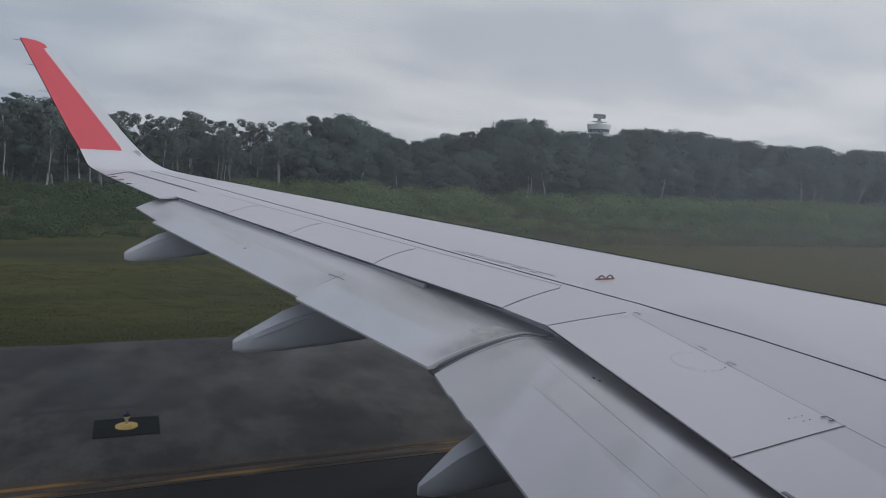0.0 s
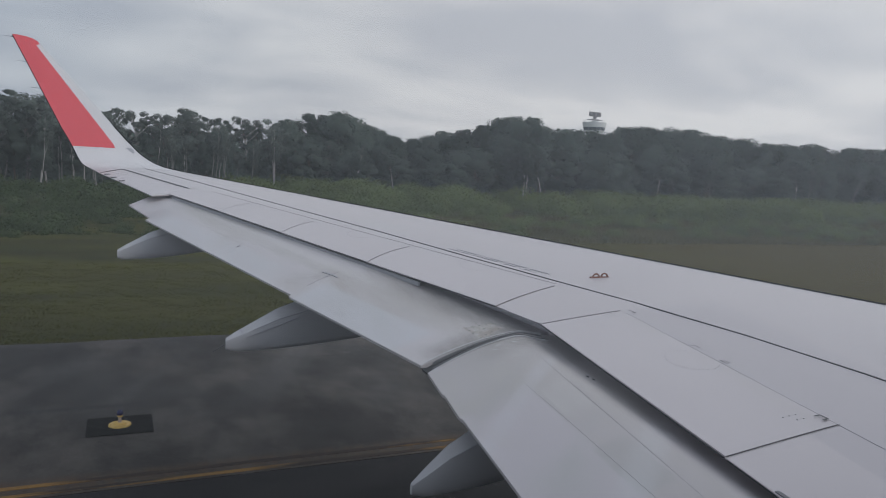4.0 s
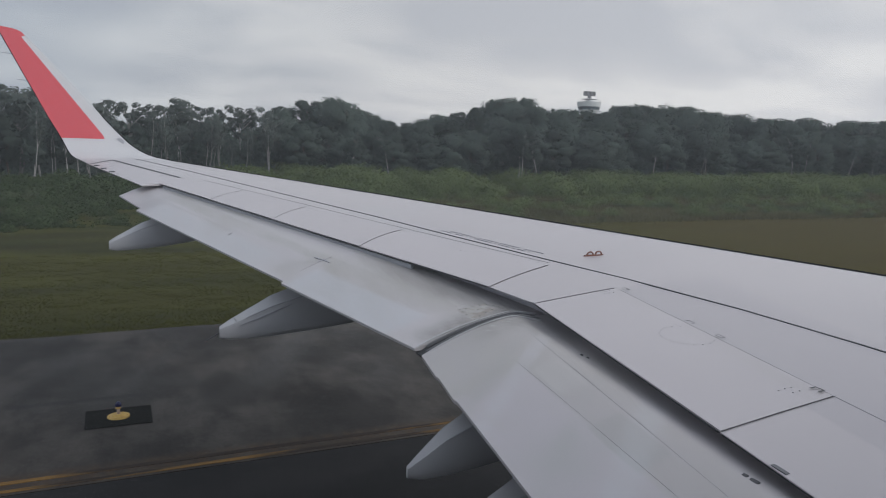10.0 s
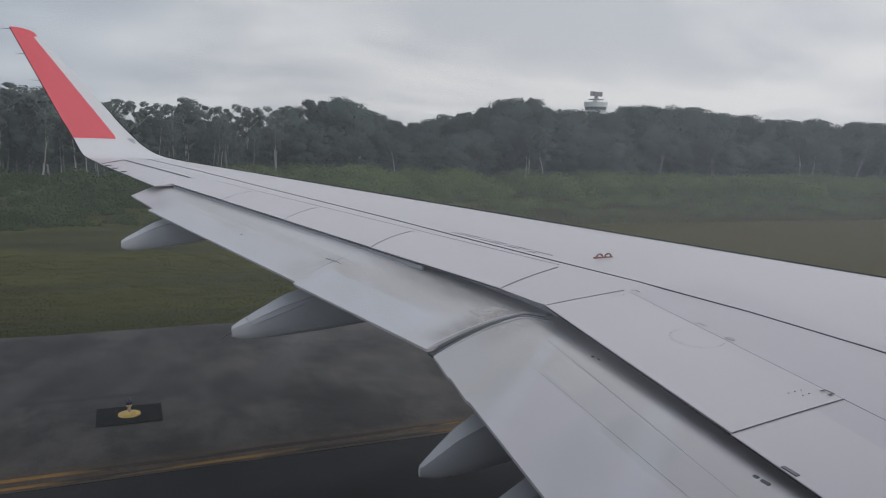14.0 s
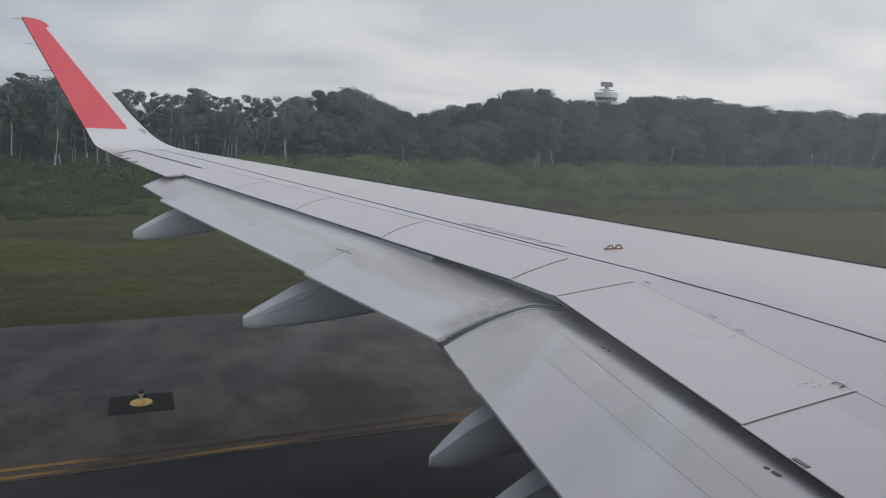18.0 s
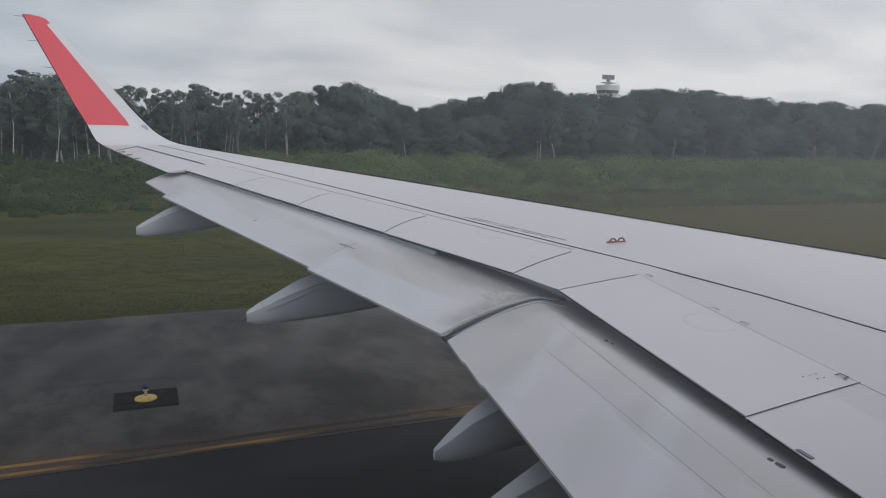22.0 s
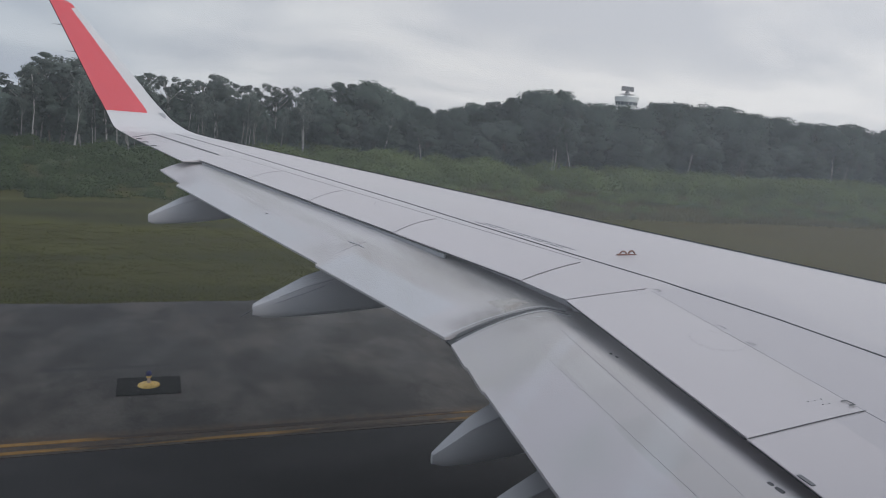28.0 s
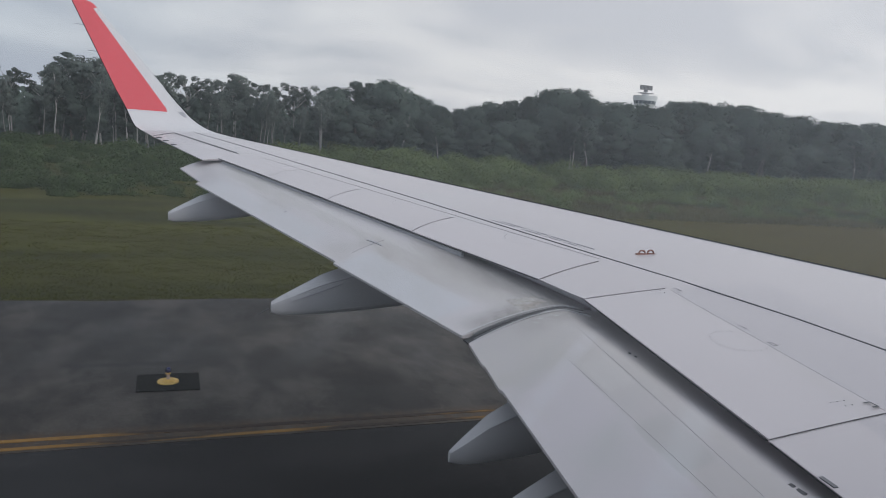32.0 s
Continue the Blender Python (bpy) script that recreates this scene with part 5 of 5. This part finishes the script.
def tree_kind(seed, h, crown_lo, cw, blobs, leaves, bark, leafmat, blob_r=(0.7, 1.3), trunk_r=0.16, shape="round", lean=0.12, flat=0.62, forks=3, leaf=(0.15, 0.34)):
    """Meshes of one tree: trunk with limbs, and a crown of leaf clumps."""
    rng = np.random.default_rng(seed)
    n = 7
    drift = np.cumsum(rng.normal(0, min(lean, 0.12), (n, 2)), axis=0) + np.linspace(0, 1, n)[:, None] ** 1.3 * rng.normal(0, max(0.0, lean - 0.12) * 6, 2)
    zs = np.linspace(-0.2, h * 0.93, n)
    tp = [(drift[i, 0] * (i > 0), drift[i, 1] * (i > 0), zs[i]) for i in range(n)]
    v, f = tube_np(tp, np.linspace(trunk_r, 0.03, n), 7)
    cen = []
    for k in range(blobs):
        t = (k + rng.uniform(0, 1)) / blobs
        z = crown_lo + (h - crown_lo) * t
        if shape == "round":
            rad = cw * math.sqrt(max(0.04, 1 - (1.85 * t - 0.8) ** 2 * 0.9))
        elif shape == "top":
            rad = cw * (0.35 + 0.9 * t) if t < 0.8 else cw * (1.6 - 0.9 * t)
        else:
            rad = cw * (0.6 + 0.4 * math.sin(9 * t + seed))
        a, r = rng.uniform(0, 2 * math.pi), rad * math.sqrt(rng.uniform(0.05, 1))
        j = min(n - 1, int(z / h * n * 0.93))
        c = np.array((tp[j][0] + r * math.cos(a), tp[j][1] + r * math.sin(a), z))
        cen.append(c)
        if k % forks == 0:
            st = np.array((tp[j][0], tp[j][1], max(0.3 * h, z - 0.7 * r - 0.6)))
            pv, pf = tube_np([st, (st + c) / 2 + np.array((0, 0, -0.1)), c], [0.075, 0.05, 0.02], 4)
            o = len(v)
            v += pv
            f += [tuple(i + o for i in q) for q in pf]
    trunk_me = mesh_of("trunk", v, f, bark, True)
    cs, sz, od = [], [], []
    per = leaves // blobs
    mid = np.array((tp[3][0], tp[3][1], (crown_lo + h) / 2))
    for c in cen:
        R = rng.uniform(*blob_r)
        d = rng.normal(size=(per, 3)); d /= np.linalg.norm(d, axis=1)[:, None]
        lump = 1 + 0.22 * np.sin(5 * d[:, 0] + c[2] * 3) * np.cos(4 * d[:, 1] + c[0])
        d *= (R * lump * rng.uniform(0.3, 1.05, per) ** 0.45)[:, None]
        d[:, 2] *= flat
        cs.append(c + d)
        od.append(d / R + (c - mid) / cw * 0.6 + np.array((0, 0, 0.15)))
        sz.append(rng.uniform(*leaf, per))
    od = np.concatenate(od)
    lv, lf = leaf_quads(np.concatenate(cs), np.concatenate(sz), rng, od, 0.3)
    crown_me = soft_normals(mesh_of("crown", lv, lf.tolist(), leafmat), od + rng.normal(0, 0.1, od.shape))
    return trunk_me, crown_me, h


KINDS = {
    "slim": [tree_kind(11 + k, 9.0, 5.9 - 0.5 * k, 1.6, 16, 2000, M_PALE, M_LEAF2, (0.5, 0.95), 0.085, "top") for k in range(3)],
    "airy": [tree_kind(21 + k, 10.0, 6.2 - 0.3 * k, 2.4, 24, 2700, M_PALE, M_LEAF2, (0.32, 0.72), 0.11, "top", flat=0.62, forks=1) for k in range(4)],
    "round": [tree_kind(31 + k, 10.0, 2.0, 2.9, 44, 13000, M_BARK, M_LEAF, (0.9, 1.7), 0.22, "round", leaf=(0.26, 0.46)) for k in range(5)],
    "feather": [tree_kind(51 + k, 12.0, 4.6, 2.3, 30, 3600, M_BARK, M_LEAF, (0.5, 0.95), 0.2, "round") for k in range(2)],
    "tall": [tree_kind(61 + k, 10.0, 3.0, 1.9, 30, 7500, M_PALE if k else M_BARK, M_LEAF, (0.65, 1.25), 0.13, "wavy", leaf=(0.22, 0.42)) for k in range(3)],
    "leaning": [tree_kind(81 + k, 10.0, 5.0, 1.7, 16, 2600, M_PALE, M_LEAF, (0.6, 1.1), 0.10, "top", 0.36) for k in range(3)],
}
LABELS = {"slim": "slender pale-trunked tree with a thin high crown", "airy": "tall pale-limbed tree with an open umbrella crown", "round": "broad dense dark green tree at the wood's edge", "feather": "tall tree with a loose feathery crown", "tall": "tall narrow dark green tree in the tree line", "leaning": "leaning pale-trunked tree before the dark wood"}


def plant_tree(kind, k, x, y, h, wide=1.0):
    """A tree of height h at distance y; x is given on the wood's front line and runs out along the sight line."""
    tm_, cm_, h0 = KINDS[kind][k % len(KINDS[kind])]
    t = tagged(new("tree"), LABELS[kind], "tree", "tree line along the airfield")
    far = y / 105
    s = ((h - 4.1) * far + 4.1) / h0
    t.matrix_world = Matrix.LocRotScale(((x + 1.9) * far - 1.9, y, -0.05), Euler((0, 0, rt.uniform(0, 6.28))), (s * wide, s * wide, s))
    a = new("trunk", tm_); a.parent = t
    b = new("crown", cm_); b.parent = t
    return t


# tops of the wood: place along its front line, height
SKY_H = ((-60, 9.0), (-22, 8.2), (-17, 8.8), (-13, 10.7), (-10.5, 10.2), (-8, 9.2), (-1.7, 9.6), (3.2, 9.2), (5.0, 10.4), (8.4, 8.8), (11.5, 9.8), (14.6, 9.1), (18.0, 9.9), (20.7, 8.4), (24.5, 11.3), (27.5, 10.7), (32.3, 9.3), (37.4, 7.8), (41.3, 9.2), (45, 9.2), (50.6, 11.3), (55.5, 12.7), (62.8, 11.3), (68, 10.9), (73.8, 11.2), (80, 12.9), (91.6, 12.3), (106, 11.8), (117, 11.4), (122, 11.9), (136, 12.3), (150, 12.8), (165, 11.6), (200, 13.5))
rt = random.Random(12)
# the crowns that make the skyline
x = -44.0
while x < 172:
    h = lin(x, SKY_H)
    if x < 19:
        plant_tree(rt.choice(("airy", "airy", "slim", "airy")), rt.randrange(5), x, rt.uniform(101, 110), h * rt.uniform(0.95, 1.04), rt.uniform(0.95, 1.25))
        x += rt.uniform(1.5, 2.6) if x > -5 else rt.uniform(1.9, 3.3)
    else:
        far = x > 84
        plant_tree(rt.choice(("round", "round", "tall", "round", "slim" if far else "round")), rt.randrange(5), x, rt.uniform(103, 112), h * rt.uniform(0.95, 1.03), rt.uniform(0.85, 1.2))
        x += rt.uniform(1.7, 3.2)
# lower trees before them
x = -44.0
while x < 172:
    h = lin(x, SKY_H)
    if x < 19:
        plant_tree(rt.choice(("slim", "slim", "slim", "tall")), rt.randrange(5), x, rt.uniform(99, 104), h * rt.uniform(0.5, 0.78), rt.uniform(0.9, 1.25))
        x += rt.uniform(1.6, 2.8)
    else:
        plant_tree(rt.choice(("round", "round", "tall")), rt.randrange(5), x, rt.uniform(99, 104), h * rt.uniform(0.45, 0.8), rt.uniform(1.0, 1.5))
        x += rt.uniform(2.4, 3.8)
# and a dense bank behind
x = -50.0
while x < 185:
    h = lin(x, SKY_H)
    k_ = 0.69 if x < 19 else 0.93
    plant_tree(rt.choice(("round", "round", "tall")), rt.randrange(5), x, rt.uniform(113, 126), h * rt.uniform(0.85, 1.0) * k_, rt.uniform(1.15, 1.6))
    plant_tree("round", rt.randrange(5), x + 1.5, rt.uniform(128, 142), h * rt.uniform(0.75, 0.95) * k_, rt.uniform(1.4, 1.9))
    x += rt.uniform(2.8, 4.2)
# pale trunks along the wood's edge
x = -40.0
while x < 20:
    plant_tree("slim", rt.randrange(3), x, rt.uniform(97.5, 101), lin(x, SKY_H) * rt.uniform(0.72, 0.95), rt.uniform(0.7, 0.95))
    x += rt.choice((0.8, 1.6, 3.0, 5.0)) * rt.uniform(0.7, 1.3)
for x, k, h in ((29, 0, 7.5), (35.5, 1, 6.8), (58, 2, 8.2), (61, 0, 8.0), (84.5, 1, 9.6), (95, 0, 9.3), (96.5, 2, 8.8), (119, 1, 9.0), (122, 2, 9.2), (134, 0, 9.6), (141, 1, 9.0)):
    plant_tree("leaning", k, x, 98.0, h, 1.0)
plant_tree("airy", 0, -12.6, 104, 11.0, 1.3)
plant_tree("airy", 1, -10.4, 103, 10.4, 1.15)
plant_tree("airy", 2, -15.0, 105, 10.1, 1.1)
plant_tree("feather", 0, 78.0, 104, 12.7, 1.2)
plant_tree("feather", 1, 82.5, 105, 13.1, 1.2)

# dense shade under the wood: a deep bank of undergrowth leaves
rng = np.random.default_rng(3)
n = 90000
cx = rng.uniform(-60, 240, n)
cy = rng.uniform(103, 150, n)
cz = rng.uniform(0, 1, n) ** 1.1 * (2.8 + np.clip((cy - 108) * 0.22, 0, 5.0) + 1.2 * np.sin(cx * 0.21) * np.sin(cx * 0.067 + 1))
ud = np.array((0, -0.75, 0.45)) + rng.normal(0, 0.3, (n, 3))
lv, lf = leaf_quads(np.stack([cx, cy, cz], 1), rng.uniform(0.45, 1.0, n), rng, ud)
tagged(new("undergrowth", soft_normals(mesh_of("undergrowth", lv, lf.tolist(), M_LEAF), ud)), "dark undergrowth leaves beneath the wood's trees", "undergrowth", kind="stuff")


def tuft_mesh(seed, n, h, spread, mat, lean=0.35, w=0.03):
    r = np.random.default_rng(seed)
    v, f = [], []
    for k in range(n):
        bx, by = r.normal(0, spread, 2)
        a = r.uniform(0, 6.28)
        hh = h * r.uniform(0.5, 1.0)
        dx, dy = r.normal(0, lean * hh, 2)
        px, py = w * math.cos(a), w * math.sin(a)
        o = len(v)
        v += [(bx - px, by - py, 0), (bx + px, by + py, 0), (bx + dx * 0.4 + px * 0.8, by + dy * 0.4 + py * 0.8, hh * 0.6), (bx + dx * 0.4 - px * 0.8, by + dy * 0.4 - py * 0.8, hh * 0.6), (bx + dx, by + dy, hh)]
        f += [(o, o + 1, o + 2, o + 3), (o + 3, o + 2, o + 4)]
    return v, f


def scatter(name, proto, places, mat, label, cat):
    """Many copies of one small shape joined into one mesh; proto: vertices, faces and, for leaves, their outward directions."""
    V, F, N = [], [], []
    pv, pf = np.array(proto[0]), proto[1]
    pn = np.array(proto[2]) if len(proto) > 2 else None
    o = 0
    for x, y, z, s, a in places:
        c, d = math.cos(a), math.sin(a)
        q = np.stack([(pv[:, 0] * c - pv[:, 1] * d) * s + x, (pv[:, 0] * d + pv[:, 1] * c) * s + y, pv[:, 2] * s + z], 1)
        V.append(q)
        if pn is not None:
            N.append(np.stack([pn[:, 0] * c - pn[:, 1] * d, pn[:, 0] * d + pn[:, 1] * c, pn[:, 2]], 1))
        F += [tuple(i + o for i in t) for t in pf]
        o += len(pv)
    me = mesh_of(name, np.concatenate(V), F, mat)
    if N:
        soft_normals(me, np.concatenate(N))
    return tagged(new(name, me), label, cat, kind="stuff")


def field(n, y0, y1, s0, s1, seed, power=1.0, keep=None):
    """Places in the wedge of field beside the taxiway, denser near its near edge."""
    r = random.Random(seed)
    out = []
    while len(out) < n:
        y = y0 + (y1 - y0) * r.random() ** power
        x = r.uniform(-6 - 0.25 * y, 6 + 1.55 * y)
        if keep and not keep(x, y):
            continue
        out.append((x, y, -0.05, r.uniform(s0, s1), r.uniform(0, 6.28)))
    return out


def patchy(scale, cut, off=0.0):
    return lambda x, y: noise.noise((x * scale * 0.6 + off, y * scale, 2.0)) > cut


edge = [(-9 + 0.05 * k + rt.uniform(-0.03, 0.03), 19.3 + rt.uniform(-0.16, 0.16), -0.05, rt.uniform(0.4, 1.0), rt.uniform(0, 6.28)) for k in range(620)]
scatter("edge_grass", tuft_mesh(2, 20, 0.075, 0.10, M_BLADE, 0.8, 0.010), edge, M_BLADE, "ragged grass along the asphalt edge", "grass")
lawn = []
rl = random.Random(41)
for k in range(5000):
    y = 19.4 + 13 * rl.random() ** 1.5
    lawn.append((rl.uniform(-3.5 - 0.27 * y, 0.30 * y), y, -0.05, rl.uniform(0.5, 1.2), rl.uniform(0, 6.28)))
scatter("lawn_tufts", tuft_mesh(6, 14, 0.045, 0.12, M_LAWN, 1.2, 0.009), lawn, M_LAWN, "short uneven tufts of mown grass", "grass")
scatter("tall_grass", tuft_mesh(4, 34, 0.40, 0.6, M_DRY, 0.6, 0.013), field(5200, 41, 99, 0.6, 1.25, 5, 1.7, lambda x, y: x > 0.12 * y or noise.noise((x * 0.2, y * 0.1, 3.0)) > 0.2), M_DRY, "tall dry grass beyond the mown strip", "grass")


def shrub_proto(seed, n, w, h, leaf, lobes=5):
    """A lumpy mound of leaves, dense at its skin."""
    r = np.random.default_rng(seed)
    cen = np.concatenate([r.uniform(-0.55, 0.55, (lobes, 2)), r.uniform(0.1, 0.5, (lobes, 1))], 1)
    rad = r.uniform(0.35, 0.65, lobes)
    j = r.integers(0, lobes, n)
    d = r.normal(size=(n, 3)); d /= np.linalg.norm(d, axis=1)[:, None]
    out = d + cen[j] * 0.5 + np.array((0, 0, 0.12)) + r.normal(0, 0.12, (n, 3))
    c = cen[j] + d * (rad[j] * r.uniform(0.72, 1.05, n))[:, None]
    c = np.stack([c[:, 0] * w, c[:, 1] * w, np.maximum(0.02, c[:, 2]) * h], 1)
    v, f = leaf_quads(c, r.uniform(0.6, 1.3, n) * leaf, r, out)
    return v, f.tolist(), out


# low scrub in patches, then rounded bushes standing closer towards the wood
for k, (cnt, a, b, s0, s1, sd, cut) in enumerate(((420, 46, 99, 0.35, 0.8, 22, 0.0), (200, 41, 54, 0.2, 0.45, 23, -0.05), (300, 60, 98, 0.6, 1.1, 21, -0.1))):
    scatter("shrubs", shrub_proto(70 + k, 520, 1.3, 1.2, 0.16), field(cnt, a, b, s0, s1, sd, 1.0, patchy(0.07, cut, k * 9.0)), M_SHRUB, "low green shrubs in rough ground before the wood", "shrub")
for k in range(4):
    scatter("bushes", shrub_proto(90 + k, 2300, 2.0, 1.5, 0.15, 7), field(60, 62, 98, 0.55, 1.8, 31 + k, 0.8, lambda x, y: x > 0.1 * y and patchy(0.045, -0.02, 3.0 + k * 5)(x, y)), M_BUSH, "rounded green bushes standing before the wood", "shrub")
# bushes on the left, in the darkened leaf colour
scatter("bushes", shrub_proto(96, 2300, 2.0, 1.4, 0.15, 7), field(48, 58, 98, 0.55, 1.5, 53, 0.8, lambda x, y: x < 0.1 * y), M_SHRUB_DARK, "green bushes before the wood, leaf colour darkened for the dim side", "shrub")
scatter("bushes", shrub_proto(97, 2300, 2.0, 1.3, 0.14, 7), field(130, 41.5, 78, 0.4, 0.95, 39, 1.0, lambda x, y: x < 0.28 * y), M_SHRUB_DARK, "green bushes before the wood, leaf colour darkened for the dim side", "shrub")
scatter("bushes", shrub_proto(98, 1500, 1.7, 1.2, 0.13, 7), field(120, 42, 64, 0.35, 0.85, 47, 1.0, lambda x, y: x > 0.3 * y and noise.noise((x * 0.05, y * 0.08, 6.0)) > -0.1), M_BUSH, "rounded green bushes standing in dry grass", "shrub")
